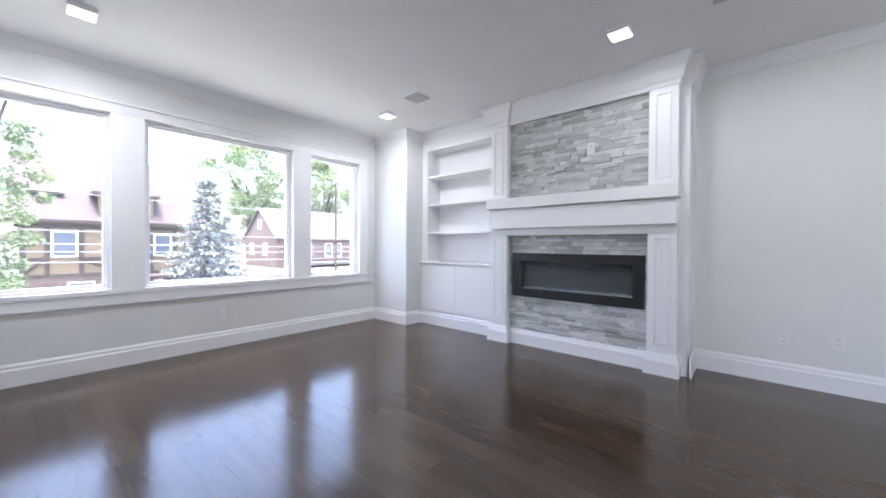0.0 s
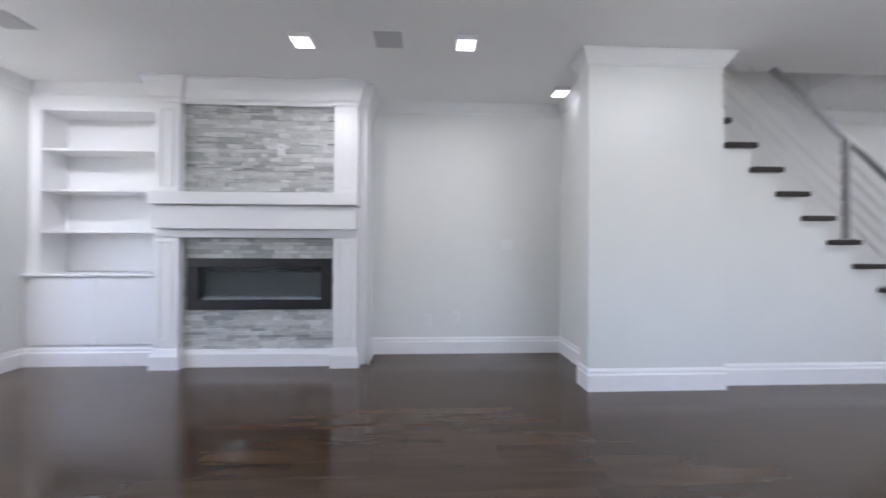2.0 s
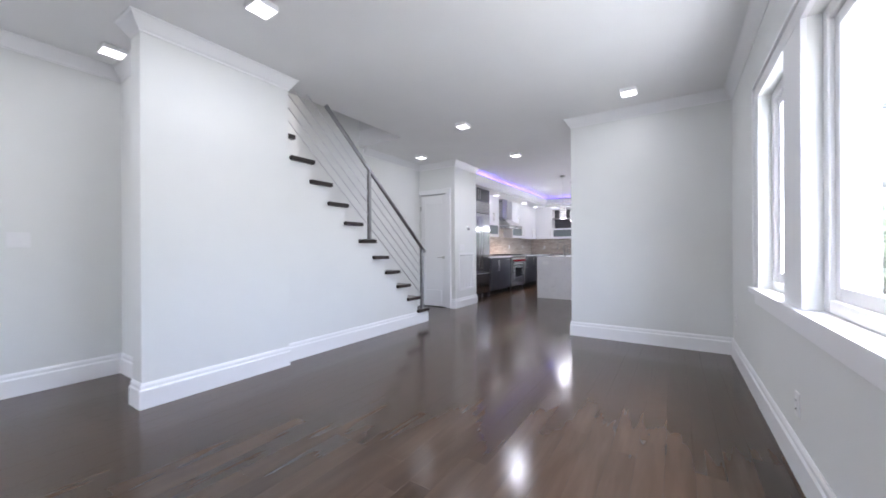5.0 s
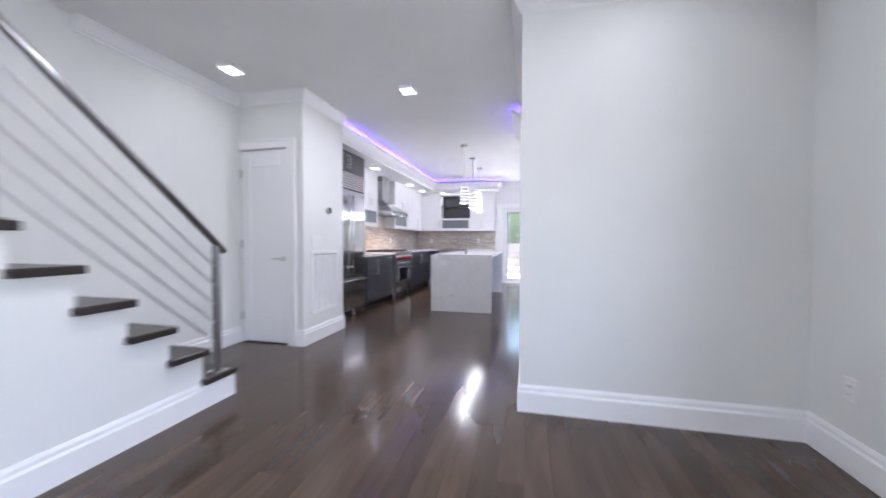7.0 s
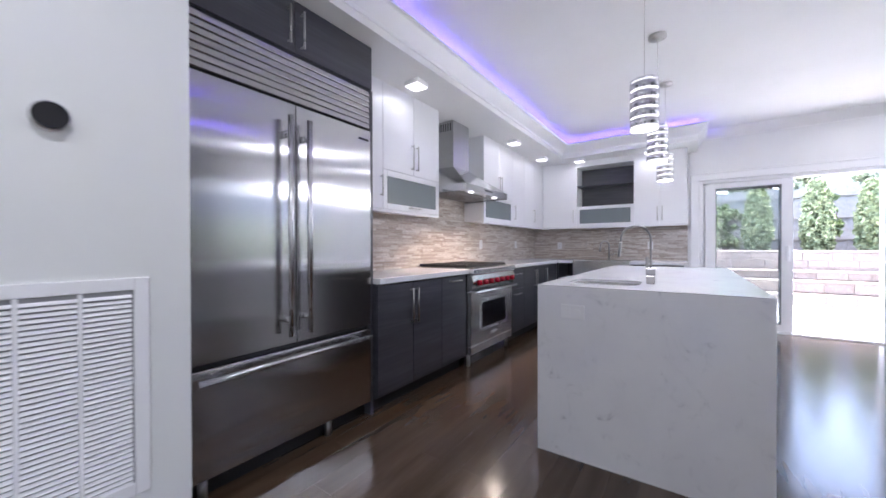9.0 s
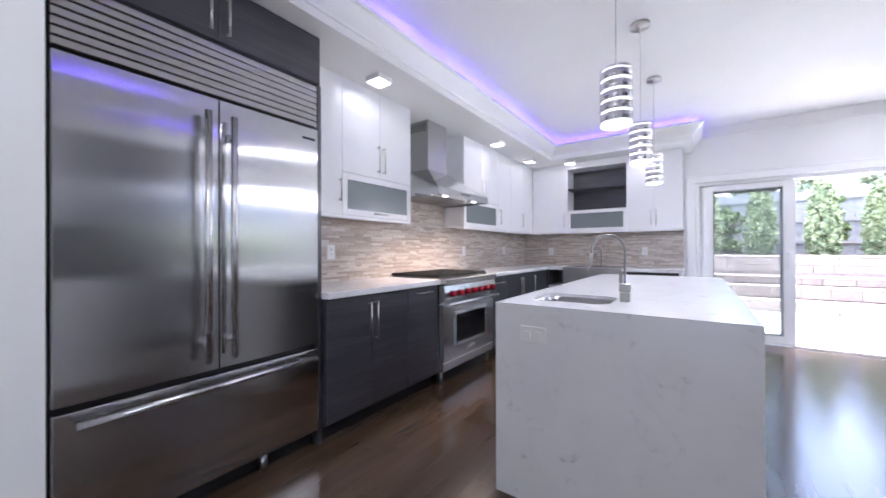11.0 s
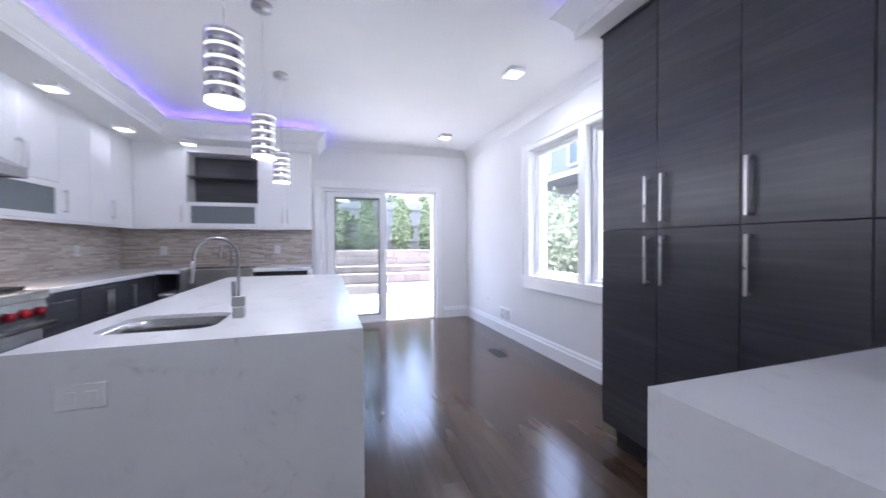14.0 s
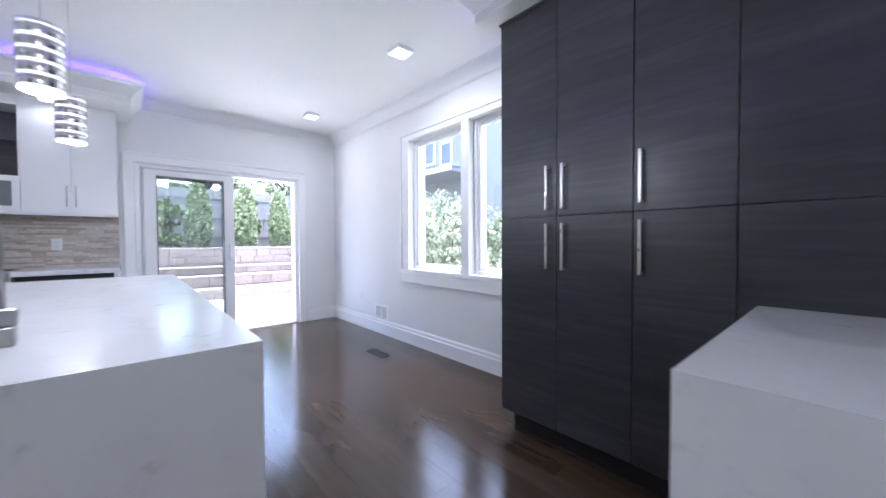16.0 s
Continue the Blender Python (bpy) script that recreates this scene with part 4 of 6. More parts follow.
# ---- cabinets
def upper_cabinet(axis, face, wall, a, b, z0, z1, doors, label="white glossy wall cabinet", group="wall cabinets"):
    """A wall cabinet. axis: its front's normal; doors: (a, b, z0, z1, kind, handle); kind door, glass or open; handle (u, z0, z1) or None."""
    sgn = -1 if wall > face else 1

    def blk(u0, u1, w0, w1, d0, d1, bev=0.0):
        q0, q1 = face + sgn * d0, face + sgn * d1
        return ((u0, q0, w0), (u1, q1, w1), bev) if axis == "y" else ((q0, u0, w0), (q1, u1, w1), bev)
    at = ((a + b) / 2, (face + wall) / 2, z0) if axis == "y" else ((face + wall) / 2, (a + b) / 2, z0)
    r = root("wall_cabinet", at, label, "wall cabinet", group)
    dep = abs(wall - face)
    op = [d for d in doors if d[4] == "open"]
    if op:
        d = op[0]
        for q in (blk(a, d[0], z0, z1, -0.02, -dep), blk(d[1], b, z0, z1, -0.02, -dep)):
            part("side_panel", boxes(q), LACQUER, r)
        part("lower_box", boxes(blk(d[0], d[1], z0, d[2], -0.02, -dep)), LACQUER, r)
        part("top_panel", boxes(blk(d[0], d[1], d[3], z1, -0.02, -dep)), LACQUER, r)
        part("niche_back", boxes(blk(d[0], d[1], d[2], d[3], -dep + 0.03, -dep + 0.002)), VENEER, r, "dark wood niche back")
        zm = (d[2] + d[3]) / 2 + 0.02
        part("shelf", boxes(blk(d[0], d[1], zm - 0.02, zm, -0.02, -dep + 0.03)), VENEER, r, "dark wood shelf")
        part("face_frame", boxes(blk(a, d[0], d[2], z1, -0.02, 0), blk(d[1], b, d[2], z1, -0.02, 0), blk(d[0], d[1], d[3], z1, -0.02, 0)), LACQUER, r)
    else:
        part("body", boxes(blk(a, b, z0, z1, -0.02, -dep)), LACQUER, r)
    part("light_rail", boxes(blk(a, b, z0 - 0.022, z0, -0.004, -0.03)), LACQUER, r)
    g = 0.0015
    for d in doors:
        if d[4] == "open":
            continue
        u0, u1, w0, w1, kind, handle = d
        if kind == "glass":
            f = 0.05
            dr = part("door", boxes(blk(u0 + g, u0 + f, w0 + g, w1 - g, -0.02, 0, 0.002), blk(u1 - f, u1 - g, w0 + g, w1 - g, -0.02, 0, 0.002), blk(u0 + f, u1 - f, w0 + g, w0 + f, -0.02, 0, 0.002), blk(u0 + f, u1 - f, w1 - f, w1 - g, -0.02, 0, 0.002)), LACQUER, r, "white lift-up door with a frosted pane")
            part("pane", boxes(blk(u0 + f, u1 - f, w0 + f, w1 - f, -0.012, -0.006)), FROST, dr, "grey frosted glass pane")
        else:
            dr = part("door", boxes(blk(u0 + g, u1 - g, w0 + g, w1 - g, -0.02, 0, 0.002)), LACQUER, r)
        if handle:
            hu, h0, h1 = handle
            o = (0, sgn * 0.03, 0) if axis == "y" else (sgn * 0.03, 0, 0)
            if h0 == h1:
                e = 0.075
                p0, p1 = ((hu - e, face, h0), (hu + e, face, h0)) if axis == "y" else ((face, hu - e, h0), (face, hu + e, h0))
                bar_handle(dr, p0, p1, o)
            else:
                p0, p1 = ((hu, face, h0), (hu, face, h1)) if axis == "y" else ((face, hu, h0), (face, hu, h1))
                bar_handle(dr, p0, p1, o)
    return r


def base_cabinet(axis, face, wall, a, b, doors, z1=0.874, label="charcoal wood base cabinet"):
    sgn = -1 if wall > face else 1

    def blk(u0, u1, w0, w1, d0, d1, bev=0.0):
        q0, q1 = face + sgn * d0, face + sgn * d1
        return ((u0, q0, w0), (u1, q1, w1), bev) if axis == "y" else ((q0, u0, w0), (q1, u1, w1), bev)
    dep = abs(wall - face)
    at = ((a + b) / 2, (face + wall) / 2, 0) if axis == "y" else ((face + wall) / 2, (a + b) / 2, 0)
    r = root("base_cabinet", at, label, "base cabinet", "base cabinets")
    part("body", boxes(blk(a, b, 0.10, z1, -0.02, -dep)), VENEER, r)
    part("toe_kick", boxes(blk(a, b, 0, 0.10, -0.075, -dep)), BLACK, r, "dark toe kick")
    g = 0.0015
    for u0, u1, w0, w1, handle in doors:
        dr = part("door", boxes(blk(u0 + g, u1 - g, w0 + g, w1 - g, -0.02, 0, 0.0015)), VENEER, r)
        if handle:
            hu, h0, h1 = handle
            o = (0, sgn * 0.03, 0) if axis == "y" else (sgn * 0.03, 0, 0)
            if h0 == h1:
                p0, p1 = ((hu - 0.09, face, h0), (hu + 0.09, face, h0)) if axis == "y" else ((face, hu - 0.09, h0), (face, hu + 0.09, h0))
            else:
                p0, p1 = ((hu, face, h0), (hu, face, h1)) if axis == "y" else ((face, hu, h0), (face, hu, h1))
            bar_handle(dr, p0, p1, o)
    return r


UF, BF, UZ = 3.60, 3.28, 1.432
upper_cabinet("y", UF, YN, 8.065, 8.445, UZ, SB, [(8.065, 8.445, UZ, SB, "door", (8.415, 1.53, 1.70))])
upper_cabinet("y", UF, YN, 8.445, 9.22, UZ, SB, [(8.445, 8.832, 1.755, SB, "door", (8.80, 1.80, 2.02)), (8.832, 9.22, 1.755, SB, "door", (8.865, 1.80, 2.02)), (8.445, 9.22, UZ, 1.755, "glass", (8.83, 1.463, 1.463))], "white glossy wall cabinet with a frosted lift-up door")
upper_cabinet("y", UF, YN, 10.14, 10.98, UZ, SB, [(10.14, 10.56, 1.755, SB, "door", (10.53, 1.80, 2.02)), (10.56, 10.98, 1.755, SB, "door", (10.59, 1.80, 2.02)), (10.14, 10.98, UZ, 1.755, "glass", None)], "white glossy wall cabinet with a frosted lift-up door")
upper_cabinet("y", UF, YN, 10.98, 11.80, UZ, SB, [(10.98, 11.39, UZ, SB, "door", (11.02, 1.50, 1.70)), (11.39, 11.80, UZ, SB, "door", (11.76, 1.50, 1.70))])
upper_cabinet("y", UF, YN, 11.80, XE, UZ, SB, [(11.80, 12.20, UZ, SB, "door", None)], "white glossy corner wall cabinet")
EX = 12.20
upper_cabinet("x", EX, XE, 3.06, 3.60, UZ, SB, [(3.06, 3.598, UZ, SB, "door", (3.10, 1.50, 1.70))])
upper_cabinet("x", EX, XE, 2.245, 3.06, UZ, SB, [(2.255, 3.05, 1.75, 2.37, "open", None), (2.245, 3.06, UZ, 1.75, "glass", None)], "white wall cabinet with an open dark niche over a frosted door")
upper_cabinet("x", EX, XE, 1.61, 2.245, UZ, SB, [(1.93, 2.245, UZ, SB, "door", (1.96, 1.49, 1.69)), (1.61, 1.93, UZ, SB, "door", (1.90, 1.49, 1.69))])

base_cabinet("y", BF, YN, 8.065, 8.81, [(8.065, 8.435, 0.11, 0.865, (8.405, 0.56, 0.82)), (8.435, 8.81, 0.11, 0.865, (8.465, 0.56, 0.82))])
base_cabinet("y", BF, YN, 8.81, 9.195, [(8.81, 9.195, 0.11, 0.865, (9.0, 0.825, 0.825))], label="charcoal wood pull-out base cabinet")
base_cabinet("y", BF, YN, 10.135, 10.60, [(10.135, 10.60, 0.62, 0.865, (10.37, 0.80, 0.80)), (10.135, 10.60, 0.11, 0.62, (10.37, 0.56, 0.56))], label="charcoal wood drawer cabinet")
base_cabinet("y", BF, YN, 10.60, 11.35, [(10.60, 10.975, 0.11, 0.865, (10.945, 0.60, 0.82)), (10.975, 11.35, 0.11, 0.865, (11.005, 0.60, 0.82))])
base_cabinet("y", BF, YN, 11.35, 11.93, [(11.35, 11.90, 0.11, 0.865, (11.40, 0.60, 0.82))], label="charcoal wood corner cabinet")
EB = 11.93
cub = root("base_cabinet", (12.2, 3.15, 0), "open dark corner cubby beside the sink", "base cabinet", "base cabinets")
part("body", boxes(((EB, 3.04, 0.10), (XE, 3.06, 0.874)), ((EB, 3.26, 0.10), (XE, 3.28, 0.874)), ((EB, 3.06, 0.10), (XE, 3.26, 0.12)), ((12.45, 3.06, 0.12), (XE, 3.26, 0.874))), VENEER, cub)
part("shelf", boxes(((EB + 0.02, 3.06, 0.62), (12.45, 3.26, 0.64))), LACQUER, cub, "pale shelf")
base_cabinet("x", EB, XE, 2.26, 3.04, [(2.26, 2.65, 0.11, 0.62, (2.62, 0.38, 0.58)), (2.65, 3.04, 0.11, 0.62, (2.68, 0.38, 0.58))], 0.63, "charcoal wood sink cabinet")
dw = root("dishwasher", (12.2, 1.94, 0), "steel dishwasher with a dark control strip", "dishwasher")
part("body", boxes(((EB, 1.645, 0.10), (XE, 2.25, 0.872))), BLACK, dw)
part("door", boxes(((EB - 0.018, 1.65, 0.11), (EB, 2.245, 0.80), 0.004)), STEEL, dw)
part("control_strip", boxes(((EB - 0.018, 1.65, 0.803), (EB, 2.245, 0.868), 0.003)), DARKPLASTIC, dw, "black control strip")
part("handle", rod((EB - 0.05, 1.72, 0.77), (EB - 0.05, 2.18, 0.77), 0.009), STEELH, dw, "", True)
whole("end_panel", boxes(((EB - 0.02, 1.61, 0), (XE, 1.64, 0.874), 0.002)), LACQUER, "white end panel of the counter run", "panel")

# worktops
ct = root("worktop", (10.0, 3.5, 0.875), "white quartz worktop along two walls", "worktop")
part("slab", boxes(((8.06, 3.25, 0.875), (9.197, YN, 0.915), 0.003)), QUARTZ, ct)
part("slab", boxes(((10.133, 3.25, 0.875), (XE, YN, 0.915), 0.003)), QUARTZ, ct)
part("slab", boxes(((12.40, 2.24, 0.875), (XE, 3.25, 0.915)), ((11.90, 3.035, 0.875), (12.40, 3.25, 0.915)), ((11.90, 1.60, 0.875), (12.40, 2.265, 0.915)), ((12.40, 1.60, 0.875), (XE, 2.24, 0.915))), QUARTZ, ct)

# apron sink and wall side tap
sk = root("apron_sink", (12.15, 2.65, 0.63), "stainless steel apron front sink", "sink")
part("apron", boxes(((11.885, 2.265, 0.64), (11.91, 3.035, 0.925), 0.008)), FRONTSTEEL, sk)
part("basin", boxes(((11.91, 2.265, 0.66), (11.93, 3.035, 0.92)), ((12.38, 2.265, 0.66), (12.40, 3.035, 0.92)), ((11.93, 2.265, 0.66), (12.38, 2.285, 0.92)), ((11.93, 3.015, 0.66), (12.38, 3.035, 0.92)), ((11.93, 2.285, 0.66), (12.38, 3.015, 0.675))), FRONTSTEEL, sk)


def gooseneck(at, reach, high, name, label, r=0.0125, side=(0, 1), square=False):
    x, y, z = at
    rt = root(name, at, label, "tap")
    sx, sy = side
    pts = [(x, y, z), (x, y, z + high * 0.62)]
    R = reach / 2
    zc = z + high - R
    pts = [(x, y, z), (x, y, zc)] + [(x + sx * R * (1 - math.cos(a)), y + sy * R * (1 - math.cos(a)), zc + R * math.sin(a)) for a in [math.pi * k / 16 for k in range(1, 16)]]
    pts.append((x + sx * reach, y + sy * reach, zc - 0.02))
    part("spout", tube(pts, r, 12), TAPSTEEL, rt, "", True)
    if square:
        part("base", boxes(((x - 0.021, y - 0.021, z), (x + 0.021, y + 0.021, z + 0.045), 0.003), ((x - 0.019, y - 0.024, z + 0.047), (x + 0.019, y + 0.024, z + 0.088), 0.003)), TAPSTEEL, rt, "square satin base")
        part("lever", boxes(((x - 0.007, y + 0.010, z + 0.088), (x + 0.007, y + 0.026, z + 0.15), 0.003)), TAPSTEEL, rt)
    else:
        part("base", rod((x, y, z), (x, y, z + 0.03), 0.024, 16), TAPSTEEL, rt, "", True)
        part("lever", rod((x, y - 0.0, z + 0.07), (x + 0.02, y - 0.09, z + 0.10), 0.007, 8), TAPSTEEL, rt, "", True)
    part("nozzle", rod((x + sx * reach, y + sy * reach, zc - 0.015), (x + sx * (reach + 0.01), y + sy * (reach + 0.01), zc - 0.10), r * 1.35, 12), TAPSTEEL, rt, "", True)
    return rt


gooseneck((12.44, 2.625, 0.915), 0.13, 0.29, "kitchen_tap", "satin gooseneck kitchen tap behind the apron sink", 0.012, (-0.5, 0.86))
gooseneck((8.66, 1.752, 0.915), 0.15, 0.325, "prep_tap", "tall satin gooseneck tap on the island", 0.006, (-0.25, 0.97), True)

# ---- island
il = root("kitchen_island", (9.5, 1.78, 0), "white quartz waterfall island with a small sink cut-out", "kitchen island")
IX0, IX1, IY0, IY1 = 8.30, 10.72, 1.285, 2.27
SKX, SKY, SKA, SKB = 8.65, 1.985, 0.165, 0.185
bm = bmesh.new()


def loop(bm, pts, z):
    vs = [bm.verts.new((x, y, z)) for x, y in pts]
    return [bm.edges.new((vs[k], vs[(k + 1) % len(vs)])) for k in range(len(vs))]


def round_rect(cx, cy, a, b, r, n=6):
    out = []
    for sx, sy, s in ((1, 1, 0), (-1, 1, 90), (-1, -1, 180), (1, -1, 270)):
        for k in range(n + 1):
            t = radians(s + 90 * k / n)
            out.append((cx + sx * (a - r) + r * math.cos(t), cy + sy * (b - r) + r * math.sin(t)))
    return out


es = loop(bm, [(IX0, IY0), (IX1, IY0), (IX1, IY1), (IX0, IY1)], 0.875) + loop(bm, round_rect(SKX, SKY, SKA, SKB, 0.07), 0.875)
bmesh.ops.triangle_fill(bm, edges=es, use_beauty=True)
gx = bmesh.ops.extrude_face_region(bm, geom=bm.faces[:])
bmesh.ops.translate(bm, verts=[g for g in gx["geom"] if isinstance(g, bmesh.types.BMVert)], vec=(0, 0, 0.04))
bmesh.ops.recalc_face_normals(bm, faces=bm.faces)
part("top_slab", bm, QUARTZ, il)
part("waterfall_end", boxes(((IX0, IY0, 0), (IX0 + 0.04, IY1, 0.875))), QUARTZ, il)
part("waterfall_end", boxes(((IX1 - 0.04, IY0, 0), (IX1, IY1, 0.875))), QUARTZ, il)
part("body", boxes(((IX0 + 0.04, IY0 + 0.30, 0.10), (IX1 - 0.04, IY1 - 0.03, 0.66)), ((IX0 + 0.66, IY0 + 0.30, 0.66), (IX1 - 0.04, IY1 - 0.03, 0.874))), VENEER, il, "charcoal wood cabinet body")
part("toe_kick", boxes(((IX0 + 0.04, IY0 + 0.36, 0), (IX1 - 0.04, IY1 - 0.10, 0.10))), BLACK, il)
for k in range(4):
    a = IX0 + 0.05 + k * 0.583
    dr = part("door", boxes(((a, IY1 - 0.03, 0.11), (a + 0.578, IY1 - 0.01, 0.865), 0.002)), VENEER, il)
    bar_handle(dr, (a + 0.29 - 0.09, IY1 - 0.01, 0.82), (a + 0.29 + 0.09, IY1 - 0.01, 0.82), (0, 0.03, 0))
ps = root("prep_sink", (SKX, SKY, 0.70), "small undermount stainless steel prep sink", "sink")
rings = []
bm = bmesh.new()
for z, s in ((0.900, 0.985), (0.86, 0.975), (0.72, 0.94), (0.705, 0.87)):
    rings.append([bm.verts.new((x, y, z)) for x, y in round_rect(SKX, SKY, SKA * s, SKB * s, 0.07)])
for a, b in zip(rings, rings[1:]):
    n = len(a)
    for k in range(n):
        bm.faces.new((a[k], a[(k + 1) % n], b[(k + 1) % n], b[k]))
bm.faces.new(rings[-1])
bmesh.ops.solidify(bm, geom=bm.faces[:], thickness=0.003)
bmesh.ops.recalc_face_normals(bm, faces=bm.faces)
part("bowl", bm, plain("satin_sink_steel", (0.55, 0.545, 0.54), 0.24, 1.0, 0.05), ps, "", True)
part("drain", rod((SKX, SKY, 0.708), (SKX, SKY, 0.714), 0.04, 20), CHROME, ps, "", True)
io = root("island_outlet", (IX0, 2.08, 0.78), "horizontal white outlet plate in the island end", "wall outlet", "outlets")
part("cover_plate", boxes(((IX0 - 0.005, 2.02, 0.743), (IX0 + 0.002, 2.14, 0.817), 0.002)), PLATE, io)
for dy in (-0.025, 0.025):
    part("socket", boxes(((IX0 - 0.008, 2.08 + dy - 0.014, 0.765), (IX0 - 0.004, 2.08 + dy + 0.014, 0.795), 0.001)), PLATE, io)


# ---- pendants
def pendant(x, y=1.78):
    r = root("pendant_light", (x, y, 1.765), "cylindrical pendant lamp with steel bands over a lit diffuser", "pendant lamp", "pendants over the island")
    bm = rod((x, y, H), (x, y, H - 0.022), 0.062, 24)
    part("canopy", bm, NICKEL, r, "round nickel canopy", True)
    part("cord", rod((x, y, H - 0.02), (x, y, 2.03), 0.0018, 6), NICKEL, r, "thin pale cord")
    part("cap", rod((x, y, 2.022), (x, y, 2.034), 0.070, 28), STEELH, r)
    bm = bmesh.new()
    bmesh.ops.create_cone(bm, cap_ends=False, segments=28, radius1=0.066, radius2=0.066, depth=0.255, matrix=pose(x, y, 1.894))
    part("diffuser", bm, SHADEGLOW, r, "white lit inner cylinder", True)
    zb = [1.778 + 0.050 * k for k in range(5)]
    for z, h in [(q, 0.038) for q in zb]:
        bm = bmesh.new()
        rr = [[bm.verts.new((x + q * math.cos(t), y + q * math.sin(t), zz)) for t in (2 * math.pi * k / 32 for k in range(32))] for q, zz in ((0.070, z), (0.072, z + 0.002), (0.072, z + h - 0.002), (0.070, z + h))]
        for a, b in zip(rr, rr[1:]):
            for k in range(32):
                bm.faces.new((a[k], a[(k + 1) % 32], b[(k + 1) % 32], b[k]))
        part("band", bm, STEELH, r, "brushed steel band", True)
    bm = bmesh.new()
    bmesh.ops.create_circle(bm, cap_ends=True, segments=28, radius=0.068, matrix=pose(x, y, 1.772))
    part("bulb_plate", bm, SHADEGLOW, r)
    d = bpy.data.lights.new("pendant_lamp", "POINT")
    d.energy, d.color, d.shadow_soft_size = 0.42, LAMP_TINT, 0.065
    o = new("pendant_lamp", d)
    o.location = (x, y, 1.70)


for x in (8.61, 9.53, 10.50):
    pendant(x)

# ---- fridge
RF = 3.32
rf = root("refrigerator", (7.49, 3.6, 0), "wide built-in stainless steel refrigerator with french doors", "refrigerator")
RX0, RX1, RM = 6.945, 8.035, 7.492
part("body", boxes(((RX0, RF + 0.03, 0.09), (RX1, YN - 0.002, 2.155))), BLACK, rf)
for a, b, hx in ((RX0 + 0.004, RM - 0.002, RM - 0.07), (RM + 0.002, RX1 - 0.004, RM + 0.04)):
    dr = part("door", boxes(((a, RF - 0.012, 0.61), (b, RF + 0.03, 1.888), 0.004)), STEEL, rf, "brushed steel door")
    bm = rod((hx, RF - 0.072, 0.665), (hx, RF - 0.072, 1.80), 0.0145, 16)
    for z in (0.75, 1.71):
        box(bm, (hx - 0.012, RF - 0.066, z - 0.014), (hx + 0.012, RF - 0.010, z + 0.014))
    part("handle", bm, STEELH, dr, "long round steel handle", True)
dr = part("drawer", boxes(((RX0 + 0.004, RF - 0.012, 0.10), (RX1 - 0.004, RF + 0.03, 0.585), 0.004)), STEEL, rf, "brushed steel freezer drawer")
bm = rod((RX0 + 0.06, RF - 0.065, 0.548), (RX1 - 0.05, RF - 0.065, 0.548), 0.0135, 16)
for x in (RX0 + 0.14, RX1 - 0.13):
    cyl(bm, (x, RF - 0.012, 0.548), (x, RF - 0.065, 0.548), 0.009, 12)
part("handle", bm, STEELH, dr, "long round steel handle", True)
for k in range(7):
    z = 1.905 + k * 0.0355
    bm = bmesh.new()
    box(bm, (RX0 + 0.004, -0.0172, -0.004), (RX1 - 0.004, 0.0172, 0.004), 0.003)
    bmesh.ops.rotate(bm, verts=bm.verts, cent=(0, 0, 0), matrix=Matrix.Rotation(radians(78), 3, "X"))
    bmesh.ops.translate(bm, verts=bm.verts, vec=(0, RF + 0.002, z + 0.016))
    part("grille_louvre", bm, FRONTSTEEL, rf, "steel grille louvre")
part("badge", boxes(((7.93, RF - 0.016, 1.815), (8.01, RF - 0.012, 1.827))), BLACK, rf, "small dark badge bar")
part("toe_grille", boxes(((RX0, RF + 0.06, 0.0), (RX1, RF + 0.10, 0.09))), BLACK, rf)
for x in (7.05, 7.72):
    part("leveller", rod((x, RF + 0.03, 0), (x, RF + 0.03, 0.09), 0.02), RAILSTEEL, rf, "", True)
oc = root("over_fridge_cabinet", (7.49, 3.6, 2.16), "charcoal wood cabinet over the refrigerator", "wall cabinet")
part("body", boxes(((6.93, RF + 0.02, 2.165), (8.06, YN, SB))), VENEER, oc)
for a, b, hx in ((6.935, RM - 0.0015, RM - 0.04), (RM + 0.0015, 8.055, RM + 0.04)):
    dr = part("door", boxes(((a, RF, 2.17), (b, RF + 0.02, SB - 0.006), 0.0015)), VENEER, oc)
    bar_handle(dr, (hx, RF, 2.20), (hx, RF, 2.40), (0, -0.03, 0))
whole("fridge_panel", boxes(((8.037, RF, 0), (8.062, YN, 2.165), 0.001)), VENEER, "charcoal wood side panel of the refrigerator", "panel")

# ---- range and hood
GX0, GX1, GF = 9.20, 10.13, 3.24
rg = root("range_cooker", (9.665, 3.55, 0), "stainless steel range cooker with red knobs", "cooker")
part("body", boxes(((GX0, GF + 0.03, 0.12), (GX1, YN - 0.01, 0.905))), STEEL, rg)
od = part("oven_door", boxes(((GX0 + 0.008, GF - 0.012, 0.20), (GX1 - 0.008, GF + 0.03, 0.695), 0.006)), FRONTSTEEL, rg, "steel oven door")
part("window", boxes(((GX0 + 0.20, GF - 0.015, 0.34), (GX1 - 0.20, GF - 0.011, 0.59), 0.001)), OVENGLASS, od, "dark oven window")
part("window_frame", boxes(((GX0 + 0.172, GF - 0.020, 0.312), (GX0 + 0.20, GF - 0.011, 0.618)), ((GX1 - 0.20, GF - 0.020, 0.312), (GX1 - 0.172, GF - 0.011, 0.618)), ((GX0 + 0.20, GF - 0.020, 0.312), (GX1 - 0.20, GF - 0.011, 0.34)), ((GX0 + 0.20, GF - 0.020, 0.59), (GX1 - 0.20, GF - 0.011, 0.618))), STEELH, od)
